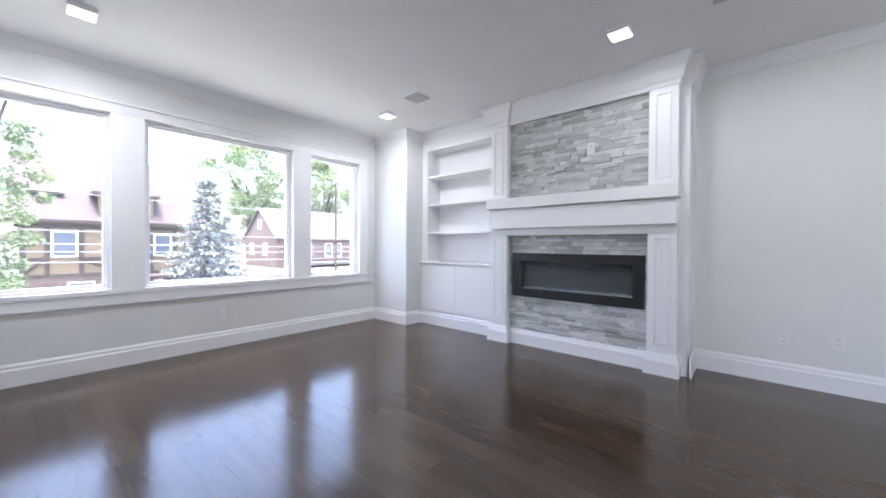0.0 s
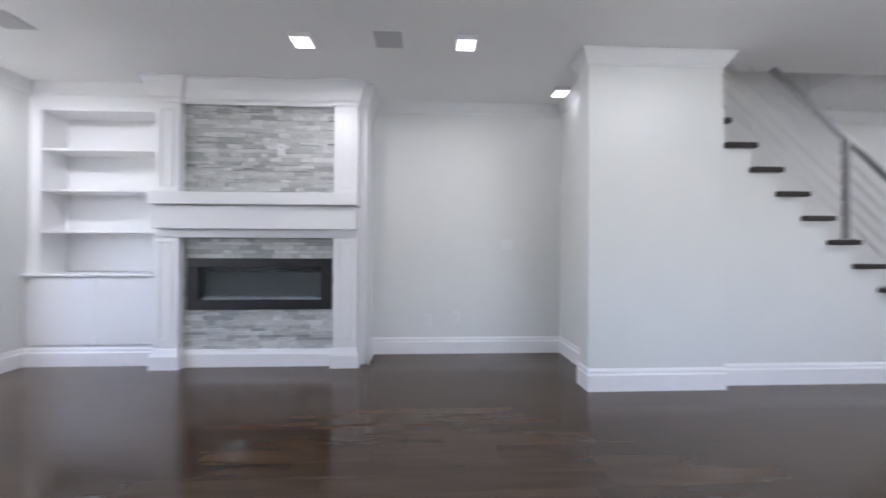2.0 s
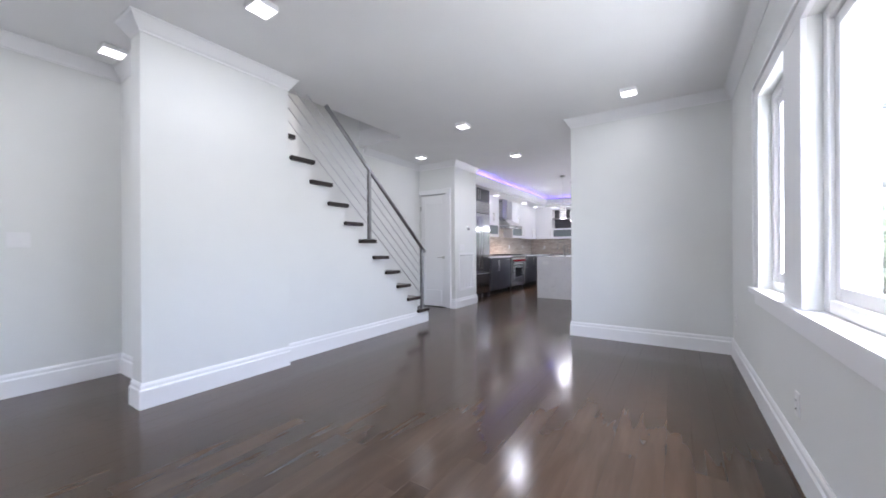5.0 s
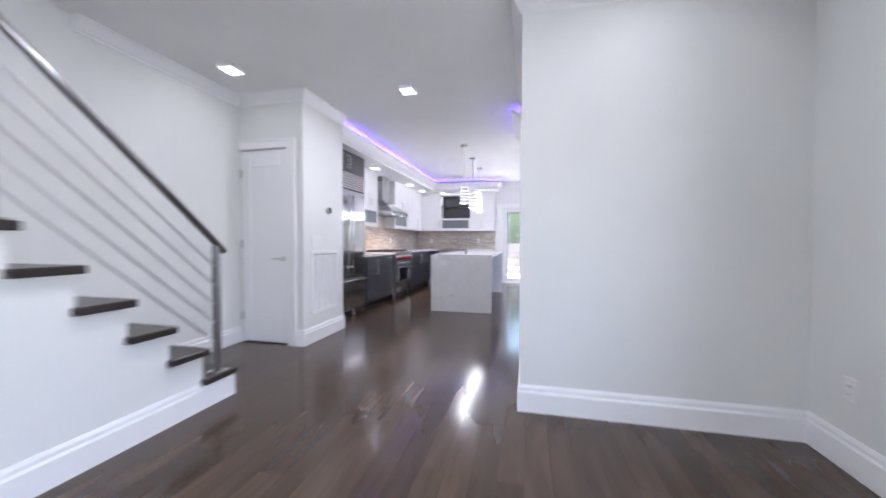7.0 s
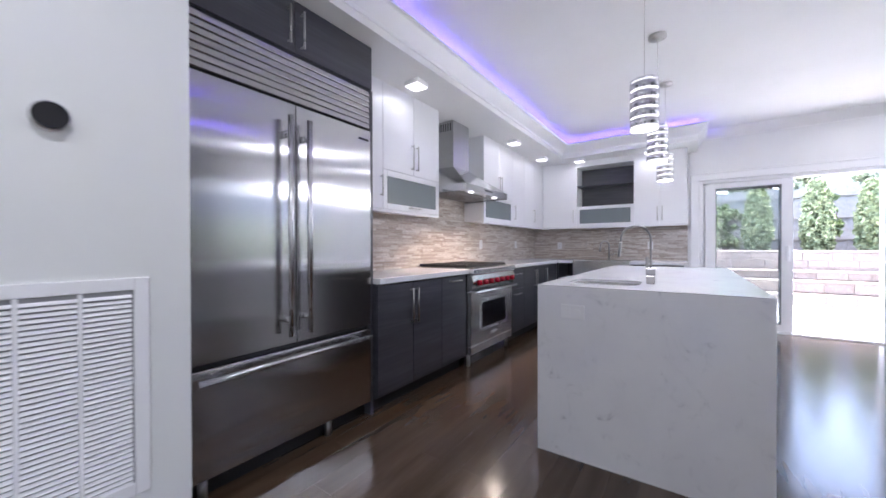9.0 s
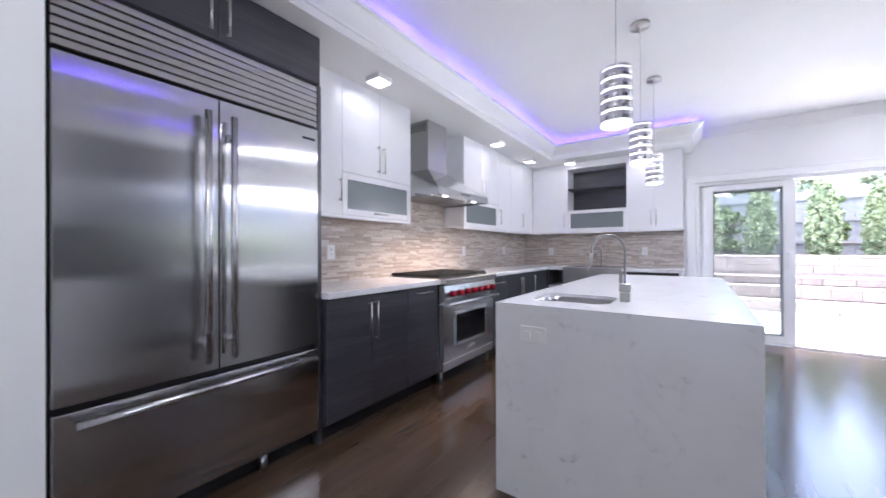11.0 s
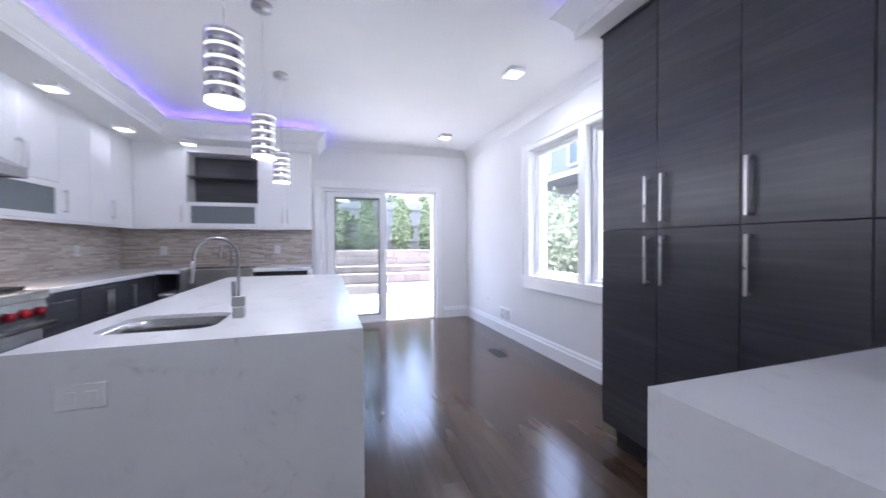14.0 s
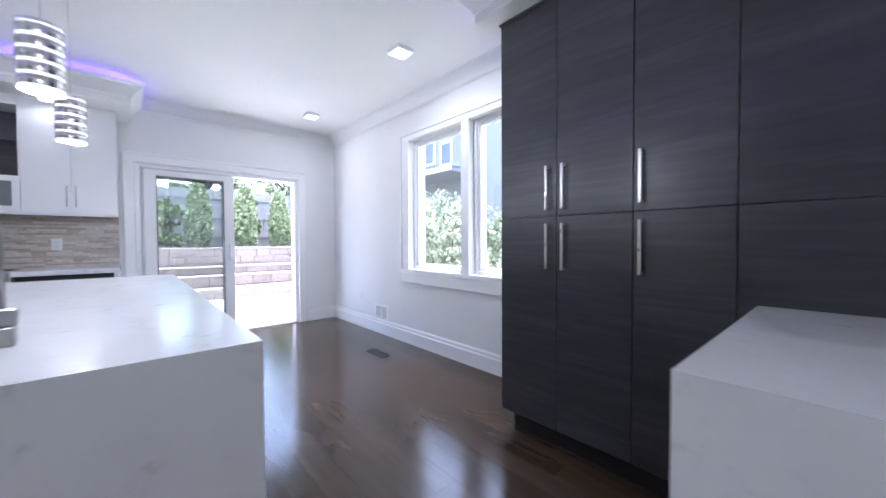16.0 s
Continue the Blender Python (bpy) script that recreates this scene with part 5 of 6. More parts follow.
bm = rod((GX0 + 0.02, GF - 0.075, 0.70), (GX1 - 0.02, GF - 0.075, 0.70), 0.016, 16)
for x in (GX0 + 0.06, GX1 - 0.06):
    cyl(bm, (x, GF - 0.012, 0.685), (x, GF - 0.075, 0.70), 0.011, 12)
part("handle", bm, STEELH, od, "thick round steel handle", True)
part("badge", boxes(((9.60, GF - 0.017, 0.245), (9.73, GF - 0.012, 0.275), 0.002)), STEELH, od, "small plain badge")
part("control_panel", sweep([(GX1, GF), (GX0, GF)], [(-0.04, 0.70), (0.02, 0.72), (0.035, 0.80), (0.02, 0.86), (-0.04, 0.86)]), FRONTSTEEL, rg)
for k in range(7):
    x = GX0 + 0.10 + k * 0.122
    kn = part("knob", rod((x, GF - 0.034, 0.785), (x, GF - 0.072, 0.79), 0.028, 20, 0.025), REDKNOB, rg, "red knob", True)
    part("collar", rod((x, GF - 0.022, 0.785), (x, GF - 0.036, 0.786), 0.034, 20), BLACK, kn, "black collar", True)
part("cooktop_rim", boxes(((GX0, GF - 0.045, 0.862), (GX1, YN - 0.01, 0.918), 0.006)), FRONTSTEEL, rg, "steel cooktop with a bullnose")
part("cooktop_well", boxes(((GX0 + 0.03, GF + 0.05, 0.917), (GX1 - 0.03, YN - 0.04, 0.921))), IRON, rg)
for i in range(3):
    a = GX0 + 0.04 + i * 0.287
    s = [((a, GF + 0.06 + j * 0.182, 0.925), (a + 0.275, GF + 0.06 + j * 0.182 + 0.014, 0.947)) for j in range(4)]
    s += [((a + j * 0.0653, GF + 0.06, 0.925), (a + j * 0.0653 + 0.014, GF + 0.62, 0.947)) for j in range(5)]
    part("grate", boxes(*s), IRON, rg, "black cast iron grate")
    for j in (0.17, 0.46):
        part("burner", rod((a + 0.14, GF + j, 0.92), (a + 0.14, GF + j, 0.937), 0.045, 18), IRON, rg, "", True)
part("kick_panel", boxes(((GX0 + 0.02, GF + 0.06, 0.0), (GX1 - 0.02, GF + 0.08, 0.12))), BLACK, rg)
part("lower_panel", boxes(((GX0 + 0.008, GF - 0.006, 0.115), (GX1 - 0.008, GF + 0.03, 0.193), 0.004)), FRONTSTEEL, rg)
for x in (GX0 + 0.05, GX1 - 0.05):
    part("leg", rod((x, GF + 0.05, 0), (x, GF + 0.05, 0.12), 0.02), RAILSTEEL, rg, "", True)

hdr = root("range_hood", (9.67, 3.58, 1.67), "stainless steel chimney hood with two lit lamps", "range hood")
HX0, HX1, HF = 9.225, 10.13, 3.295
bm = bmesh.new()
lo = [(HX0, HF), (HX1, HF), (HX1, YN), (HX0, YN)]
hi = [(9.50, 3.615), (9.815, 3.615), (9.815, YN), (9.50, YN)]
rr = [[bm.verts.new((x, y, z)) for x, y in q] for q, z in ((lo, 1.660), (lo, 1.725), (hi, 1.965))]
for a, b in zip(rr, rr[1:]):
    for k in range(4):
        bm.faces.new((a[k], a[(k + 1) % 4], b[(k + 1) % 4], b[k]))
bm.faces.new(rr[-1])
part("canopy", bm, STEEL, hdr)
part("chimney", boxes(((9.50, 3.615, 1.963), (9.815, YN, SB - 0.002), 0.002)), DUCTSTEEL, hdr)
for k in range(7):
    part("vent_slot", boxes(((9.4985, 3.645 + k * 0.03, 2.35), (9.501, 3.657 + k * 0.03, 2.43))), BLACK, hdr, "dark vent slot")
part("filter_plate", boxes(((HX0 + 0.02, HF + 0.02, 1.667), (HX1 - 0.02, YN - 0.02, 1.673))), STEEL, hdr)
for k in range(9):
    x = HX0 + 0.06 + k * 0.093
    part("baffle", boxes(((x, HF + 0.12, 1.659), (x + 0.03, YN - 0.05, 1.667))), STEELH, hdr)
for x in (9.42, 9.93):
    part("lamp", rod((x, HF + 0.06, 1.667), (x, HF + 0.06, 1.660), 0.028, 18), LED, hdr, "small round lit lamp")
    d = bpy.data.lights.new("hood_lamp", "AREA")
    d.shape, d.size, d.energy, d.color, d.spread = "DISK", 0.05, 0.30, (1.0, 0.80, 0.62), radians(120)
    o = new("hood_lamp", d)
    o.location = (x, HF + 0.06, 1.654)
part("button_row", boxes(*[((9.60 + k * 0.035, HF - 0.003, 1.692), (9.618 + k * 0.035, HF + 0.002, 1.706)) for k in range(5)]), BLACK, hdr)

# ---- tall pantry wall
PF = -0.185
pu = root("pantry_cabinet", (8.58, -0.47, 0), "tall charcoal wood pantry cabinet with four doors", "tall cabinet", "tall cabinets")
part("body", boxes(((8.0, YK, 0.12), (8.765, PF - 0.02, SB - 0.012))), VENEER, pu)
part("toe_kick", boxes(((8.0, YK, 0), (8.72, PF - 0.07, 0.12))), BLACK, pu)
pv = root("pantry_cabinet", (7.82, -0.47, 0), "tall charcoal wood pantry cabinet with two doors", "tall cabinet", "tall cabinets")
part("body", boxes(((7.635, YK, 0.12), (8.0, PF - 0.02, SB - 0.012))), VENEER, pv)
part("toe_kick", boxes(((7.635, YK, 0), (8.0, PF - 0.07, 0.12))), BLACK, pv)
pw = root("pantry_cabinet", (7.3, -0.47, 0), "tall charcoal wood cabinet front behind the nook counter", "tall cabinet", "tall cabinets")
part("body", boxes(((6.925, YK, 0.12), (7.635, PF - 0.02, SB - 0.012))), VENEER, pw)
part("toe_kick", boxes(((6.925, YK, 0), (7.635, PF - 0.07, 0.12))), BLACK, pw)
for rt, a, b, hx in ((pu, 8.388, 8.765, 8.438), (pu, 8.005, 8.388, 8.345), (pv, 7.635, 8.005, 7.968), (pw, 6.93, 7.635, None)):
    for za, zb, h0, h1 in ((0.125, 1.283, 1.00, 1.245), (1.286, SB - 0.016, 1.32, 1.555)):
        dr = part("door", boxes(((a + 0.0015, PF - 0.02, za), (b - 0.0015, PF, zb), 0.0015)), VENEER, rt)
        if hx:
            flat_handle(dr, (hx, PF, h0), (hx, PF, h1), (0, 0.032, 0))
whole("pantry_top_trim", boxes(((6.925, PF - 0.02, SB - 0.014), (8.775, PF + 0.008, SB), 0.002)), VENEER, "charcoal wood top trim over the tall cabinets", "trim")

# nook counter and its wall cabinet
nk = root("nook_counter", (7.25, 0.3, 0), "white quartz counter with a waterfall end beside tall cabinets", "counter")
part("top_slab", boxes(((6.922, PF + 0.002, 0.875), (7.575, 0.775, 0.915))), QUARTZ, nk)
part("waterfall_end", boxes(((6.922, 0.735, 0), (7.575, 0.775, 0.875))), QUARTZ, nk)
part("body", boxes(((6.925, PF + 0.004, 0.10), (7.53, 0.734, 0.874))), VENEER, nk, "charcoal wood cabinet body")
part("toe_kick", boxes(((6.925, PF + 0.004, 0), (7.47, 0.734, 0.10))), BLACK, nk)
for a, b in ((-0.17, 0.28), (0.283, 0.733)):
    dr = part("door", boxes(((7.53, a, 0.11), (7.55, b, 0.865), 0.002)), VENEER, nk)
    bar_handle(dr, (7.55, (a + b) / 2 - 0.09, 0.82), (7.55, (a + b) / 2 + 0.09, 0.82), (0.03, 0, 0))
upper_cabinet("x", 7.25, 6.922, -0.18, 0.77, 1.42, SB, [(-0.18, 0.295, 1.42, SB, "door", (0.26, 1.50, 1.68)), (0.295, 0.77, 1.42, SB, "door", (0.33, 1.50, 1.68))], "white glossy wall cabinet above the nook counter")

# ---- strip mosaic backsplash
def mosaic(name, axis, at, sgn, u0, u1, z0, z1, holes=()):
    r2 = random.Random(len(name))
    verts, faces = [], []
    h = 0.0182
    rows = int((z1 - z0) / h)
    h = (z1 - z0) / rows
    for k in range(rows):
        u = u0 - r2.random() * 0.08
        while u < u1:
            ln = r2.choice((0.06, 0.10, 0.14, 0.18, 0.26))
            a, b = max(u, u0), min(u + ln - 0.0016, u1)
            u += ln
            if b - a < 0.004:
                continue
            d = 0.006 + r2.random() * 0.0022
            za, zb = z0 + k * h, z0 + (k + 1) * h - 0.0014
            q = len(verts)
            e = 0.0006
            for dd, aa, bb, z_a, z_b in ((0.001, a, b, za, zb), (d, a + e, b - e, za + e, zb - e)):
                for uu, zz in ((aa, z_a), (bb, z_a), (bb, z_b), (aa, z_b)):
                    verts.append((uu, at + sgn * dd, zz) if axis == "y" else (at + sgn * dd, uu, zz))
            faces += [(q + 4, q + 5, q + 6, q + 7)] + [(q + i, q + (i + 1) % 4, q + 4 + (i + 1) % 4, q + 4 + i) for i in range(4)]
    me = bpy.data.meshes.new("mosaic_tiles")
    me.from_pydata(verts, [], faces)
    bm = bmesh.new()
    bm.from_mesh(me)
    bmesh.ops.recalc_face_normals(bm, faces=bm.faces)
    bm.to_mesh(me)
    bm.free()
    me.materials.append(TILE)
    return me


for nm, bmx, args in (("backsplash_north", boxes(((8.06, YN - 0.003, 0.915), (XE, YN + 0.001, 1.44)), ((9.22, YN - 0.003, 1.44), (10.14, YN + 0.001, 1.62))), ("y", YN - 0.003, -1, 8.06, XE - 0.01, 0.916, 1.44)), ("backsplash_east", boxes(((XE - 0.003, 1.61, 0.915), (XE + 0.001, YN, 1.44))), ("x", XE - 0.003, -1, 1.61, YN - 0.01, 0.916, 1.44))):
    s = structure(nm, bmx, GROUT, "beige and grey strip mosaic backsplash", "backsplash")
    ob = new("mosaic_tiles", mosaic(nm, *args))
    ob.parent, ob.matrix_parent_inverse, ob["kind"] = s, world_of(s).inverted(), "stuff"
    if nm.endswith("north"):
        ob = new("mosaic_tiles", mosaic("behind_hood", "y", YN - 0.003, -1, 9.225, 10.135, 1.441, 1.70))
        ob.parent, ob.matrix_parent_inverse, ob["kind"] = s, world_of(s).inverted(), "stuff"
for x in (8.545, 10.555, 11.70):
    outlet_plate("wall_outlet", (x, YN - 0.010, 1.155), "y", -1)
for y in (3.42, 2.07):
    outlet_plate("wall_outlet", (XE - 0.010, y, 1.14), "x", -1)
outlet_plate("light_switch", (XE, -0.57, 1.14), "x", -1, 0.12, 0.118, 2, "white double rocker light switch plate", "light switch", "switches")
outlet_plate("wall_outlet", (11.75, YK, 0.42), "y", 1)
wv = root("wall_vent", (11.21, YK, 0.18), "white wall vent grille above the baseboard", "vent grille")
part("frame", boxes(((11.06, YK - 0.001, 0.180), (11.085, YK + 0.010, 0.357)), ((11.345, YK - 0.001, 0.180), (11.37, YK + 0.010, 0.357)), ((11.085, YK - 0.001, 0.180), (11.345, YK + 0.010, 0.205)), ((11.085, YK - 0.001, 0.332), (11.345, YK + 0.010, 0.357)), ((11.207, YK - 0.001, 0.205), (11.223, YK + 0.010, 0.332))), TRIM, wv)
part("backing", boxes(((11.085, YK, 0.205), (11.345, YK + 0.003, 0.332))), plain("vent_shadow", (0.3, 0.3, 0.31), 0.8), wv)
for j in range(7):
    part("slat", boxes(((11.085, YK + 0.003, 0.212 + j * 0.0168), (11.345, YK + 0.008, 0.220 + j * 0.0168))), TRIM, wv)
fv = root("floor_vent", (10.55, -0.375, 0), "dark floor register set in the boards", "floor vent")
part("frame", boxes(((10.40, -0.43, -0.002), (10.70, -0.32, 0.003))), IRON, fv)
for j in range(9):
    part("slot", boxes(((10.42 + j * 0.03, -0.415, 0.002), (10.432 + j * 0.03, -0.335, 0.0045))), BLACK, fv)
# ---- outside
GRASS = plain("dry_lawn", (0.21, 0.22, 0.17), 0.9, 0, 0.4, 3)
ASPHALT = plain("asphalt", (0.06, 0.06, 0.062), 0.9, 0, 0.3, 6)
PATIO = plain("pale_paving", (0.62, 0.62, 0.615), 0.85, 0, 0.05, 5)
BRICKM = pieces_material("red_brick", [(0.0, (0.105, 0.070, 0.057)), (1.0, (0.165, 0.115, 0.097))], 0.9, 20, 0.3, True)
BLOCK = pieces_material("tan_garden_block", [(0.0, (0.25, 0.21, 0.188)), (0.5, (0.27, 0.226, 0.20)), (1.0, (0.29, 0.243, 0.216))], 0.9, 18, 0.5)
CAPSTONE = plain("tan_cap_stone", (0.29, 0.25, 0.225), 0.9, 0, 0.12, 5)
STUCCO = plain("tan_stucco", (0.20, 0.15, 0.09), 0.9, 0, 0.15, 4)
TIMBER = plain("dark_timber", (0.06, 0.045, 0.035), 0.8, 0, 0.3, 6)
SHINGLE = plain("pinkish_shingle", (0.070, 0.053, 0.051), 0.9, 0, 0.2, 5)
GREYROOF = plain("pale_grey_shingle", (0.13, 0.13, 0.137), 0.9, 0, 0.15, 5)
SIDING = plain("pale_siding", (0.24, 0.255, 0.285), 0.7, 0, 0.06, 3)
FENCE = plain("grey_fence_wood", (0.33, 0.32, 0.305), 0.85, 0, 0.3, 8)
BARK = plain("bark", (0.09, 0.065, 0.05), 0.9, 0, 0.4, 12)
DARKGLASS = plain("far_window_glass", (0.10, 0.12, 0.14), 0.1)
MAPLE = leaf("maple_leaves", (0.08, 0.12, 0.05), (0.26, 0.33, 0.15))
SPRUCE = leaf("blue_spruce_needles", (0.03, 0.042, 0.034), (0.34, 0.37, 0.35))
ARBOR = leaf("arborvitae_leaves", (0.11, 0.15, 0.07), (0.42, 0.48, 0.28))
SHRUB = leaf("shrub_leaves", (0.09, 0.12, 0.07), (0.40, 0.45, 0.30))
GZ = -1.6
structure("ground", boxes(((-900, -900, GZ - 0.4), (XW - 0.25, 900, GZ)), ((XW - 0.25, -900, GZ - 0.4), (900, -1.2, -0.45)), ((XW - 0.25, 4.2, GZ - 0.4), (900, 900, -0.45)), ((12.9, -1.2, GZ - 0.4), (900, 4.2, -0.45))), GRASS, "lawn and ground around the house", "ground")
structure("road", boxes(((-19.5, -200, GZ), (-12.5, 200, GZ + 0.02))), ASPHALT, "grey asphalt street", "road")
structure("patio", boxes(((12.80, -3.5, -0.44), (16.1, 6.0, -0.06))), PATIO, "bright pale paved patio", "patio")


def leaves(name, pts, size, material, parent, seed, flat=0.0):
    """Many small leaf blades round the given points."""
    r = np.random.RandomState(seed)
    p = np.asarray(pts)
    n = len(p)
    a = r.normal(size=(n, 3))
    a /= np.linalg.norm(a, axis=1)[:, None]
    b = r.normal(size=(n, 3))
    b[:, 2] *= 1 - flat
    b -= a * (a * b).sum(1)[:, None]
    b /= np.linalg.norm(b, axis=1)[:, None]
    s = (size * (0.6 + 0.8 * r.rand(n)))[:, None]
    v = np.empty((n, 4, 3))
    v[:, 0], v[:, 1], v[:, 2], v[:, 3] = p - a * s, p + b * s * 0.55, p + a * s, p - b * s * 0.55
    me = bpy.data.meshes.new(name)
    me.from_pydata(v.reshape(-1, 3).tolist(), [], np.arange(4 * n).reshape(-1, 4).tolist())
    me.materials.append(material)
    ob = new(name, me)
    ob.parent = parent
    ob.matrix_parent_inverse = world_of(parent).inverted()
    ob["kind"] = "stuff"
    return ob


def clump_points(seed, centres, per, spread):
    r = np.random.RandomState(seed)
    out = []
    for c, s in centres:
        q = r.normal(size=(per, 3))
        q /= np.linalg.norm(q, axis=1)[:, None]
        out.append(np.asarray(c) + q * (r.rand(per, 1) ** 0.4) * s * np.asarray(spread))
    return np.concatenate(out)


def broad_tree(x, y, z, high, wide, seed, label, n=60, per=90, leaf_size=0.16, low=0.35, material=None):
    rt = root("tree", (x, y, z), label, "tree", "trees")
    r = random.Random(seed)
    bm = rod((x, y, z), (x + 0.15, y, z + high * 0.45), wide * 0.055, 10, wide * 0.035)
    ends = []
    for k in range(7):
        t = k * 2.4 + r.random()
        p0 = (x + 0.12, y, z + high * (0.28 + 0.025 * k))
        e = (x + math.cos(t) * wide * 0.33, y + math.sin(t) * wide * 0.33, z + high * r.uniform(0.55, 0.85))
        cyl(bm, p0, e, wide * 0.025, 7, wide * 0.008)
        ends.append(e)
    part("trunk", bm, BARK, rt)
    cs = []
    for k in range(n):
        t, u = r.random() * 6.283, r.uniform(low, 1.0)
        prof = math.sin(math.pi * min(0.97, (u - low) / (1 - low) * 0.85 + 0.12)) ** 0.7
        q = wide * 0.5 * prof * math.sqrt(r.random())
        cs.append(((x + q * math.cos(t), y + q * math.sin(t), z + high * u), wide * r.uniform(0.06, 0.13)))
    leaves("crown", clump_points(seed, cs, per, (1, 1, 0.75)), leaf_size, material or MAPLE, rt, seed)
    return rt


def cone_tree(x, y, z, high, wide, seed, label, material, tiers=16, per=55, leaf_size=0.05, droop=0.0, kind="tree"):
    rt = root(kind, (x, y, z), label, "tree", "evergreens")
    r = random.Random(seed)
    part("trunk", rod((x, y, z), (x, y, z + high * 0.92), wide * 0.05, 8, 0.01), BARK, rt)
    cs = []
    for k in range(tiers):
        u = k / tiers
        rad = wide * 0.5 * ((1 - u) ** 0.85 if droop else math.sqrt(max(0.02, 1 - u ** 2.2)) * (0.75 + 0.25 * min(1, u * 5)))
        m = max(4, int(14 * rad / (wide * 0.5)))
        for j in range(m):
            t = 6.283 * j / m + r.random() * 0.6 + k
            for q in ((1.0, 0.65, 0.35) if droop else (0.9, 0.5)):
                rr = rad * q * r.uniform(0.82, 1.1)
                cs.append(((x + rr * math.cos(t), y + rr * math.sin(t), z + high * (u + 0.04) + rr * droop), wide * (0.075 if droop else 0.10)))
    leaves("crown", clump_points(seed, cs, per, (1, 1, 0.45 if droop else 1.3)), leaf_size, material, rt, seed, 0.3)
    return rt


# street side
broad_tree(-11.5, -1.15, GZ, 7.2, 2.9, 3, "leafy street tree in full summer leaf", 95, 220, 0.038, 0.22)
cone_tree(-20.0, 5.45, GZ, 5.8, 4.3, 5, "blue spruce with pale tiered branches", SPRUCE, 15, 70, 0.065, -0.22)
broad_tree(-57.0, 21.5, GZ, 19.0, 15.0, 7, "tall broadleaf tree behind the houses", 150, 200, 0.15, 0.3)
broad_tree(-60.0, 35.0, GZ, 17.5, 12.0, 8, "tall broadleaf tree behind the houses", 130, 200, 0.16, 0.3)
broad_tree(-44.0, 11.5, GZ, 9.0, 5.0, 9, "broadleaf tree between the houses", 60, 180, 0.13, 0.25)
broad_tree(-40.0, 41.0, GZ, 12.0, 9.0, 10, "broad leafy street tree", 80, 180, 0.15, 0.2)


def gable_roof(parent, x0, x1, y0, y1, ze, zr, along, material, over=0.35, th=0.14):
    """Two roof slopes, ridge along x or y."""
    bm = bmesh.new()
    if along == "y":
        xm = (x0 + x1) / 2
        sl = [[(x0 - over, ze - over * (zr - ze) / (xm - x0)), (xm, zr)], [(xm, zr), (x1 + over, ze - over * (zr - ze) / (xm - x0))]]
        for (a, za), (b, zb) in sl:
            v = [bm.verts.new(p) for p in ((a, y0 - over, za), (b, y0 - over, zb), (b, y1 + over, zb), (a, y1 + over, za), (a, y0 - over, za + th), (b, y0 - over, zb + th), (b, y1 + over, zb + th), (a, y1 + over, za + th))]
            for q in ((3, 2, 1, 0), (4, 5, 6, 7), (0, 1, 5, 4), (1, 2, 6, 5), (2, 3, 7, 6), (3, 0, 4, 7)):
                bm.faces.new([v[i] for i in q])
    else:
        ym = (y0 + y1) / 2
        k = (zr - ze) / (ym - y0)
        for (a, za), (b, zb) in (((y0 - over, ze - over * k), (ym, zr)), ((ym, zr), (y1 + over, ze - over * k))):
            v = [bm.verts.new(p) for p in ((x0 - over, a, za), (x0 - over, b, zb), (x1 + over, b, zb), (x1 + over, a, za), (x0 - over, a, za + th), (x0 - over, b, zb + th), (x1 + over, b, zb + th), (x1 + over, a, za + th))]
            for q in ((0, 1, 2, 3), (7, 6, 5, 4), (4, 5, 1, 0), (5, 6, 2, 1), (6, 7, 3, 2), (7, 4, 0, 3)):
                bm.faces.new([v[i] for i in q])
    bmesh.ops.recalc_face_normals(bm, faces=bm.faces)
    return part("roof", bm, material, parent)


def house_window(parent, x, y0, y1, z0, z1, frame=None):
    w = part("window", boxes(((x - 0.02, y0, z0), (x + 0.05, y0 + 0.07, z1)), ((x - 0.02, y1 - 0.07, z0), (x + 0.05, y1, z1)), ((x - 0.02, y0 + 0.07, z0), (x + 0.05, y1 - 0.07, z0 + 0.07)), ((x - 0.02, y0 + 0.07, z1 - 0.07), (x + 0.05, y1 - 0.07, z1)), ((x - 0.01, y0 + 0.07, (z0 + z1) / 2 - 0.025), (x + 0.04, y1 - 0.07, (z0 + z1) / 2 + 0.025))), frame or TRIM, parent)
    part("pane", boxes(((x - 0.015, y0 + 0.07, z0 + 0.07), (x + 0.015, y1 - 0.07, z1 - 0.07))), DARKGLASS, w)


# half-timbered house
th_ = root("tudor_house", (-30.5, 3.0, GZ), "tan half-timbered house with a pinkish shingle roof", "house", "houses")
TX, TY0, TY1 = -26.0, -0.55, 7.0
part("wall", boxes(((-35.0, TY0, -0.55), (TX, TY1, 2.30))), STUCCO, th_, "tan stucco upper wall")
part("brick_base", boxes(((-35.0, TY0, GZ), (TX + 0.06, TY1, -0.55))), BRICKM, th_, "red brick lower storey")
tb = [((TX, TY0, -0.62), (TX + 0.08, TY1, -0.42)), ((TX, TY0, 1.86), (TX + 0.08, TY1, 2.06)), ((TX, TY0, -0.42), (TX + 0.08, TY0 + 0.2, 1.86)), ((TX, 0.25, -0.42), (TX + 0.08, 0.43, 1.86)), ((TX, 1.43, -0.42), (TX + 0.08, 1.61, 1.86)), ((TX, 1.61, 0.25), (TX + 0.08, 4.2, 0.40)), ((TX, 4.2, -0.42), (TX + 0.08, 4.38, 1.86)), ((TX, 5.3, -0.42), (TX + 0.08, 5.48, 1.86)), ((TX, TY0, 0.25), (TX + 0.08, 0.25, 0.40)), ((TX, 5.48, 0.25), (TX + 0.08, TY1, 0.40))]
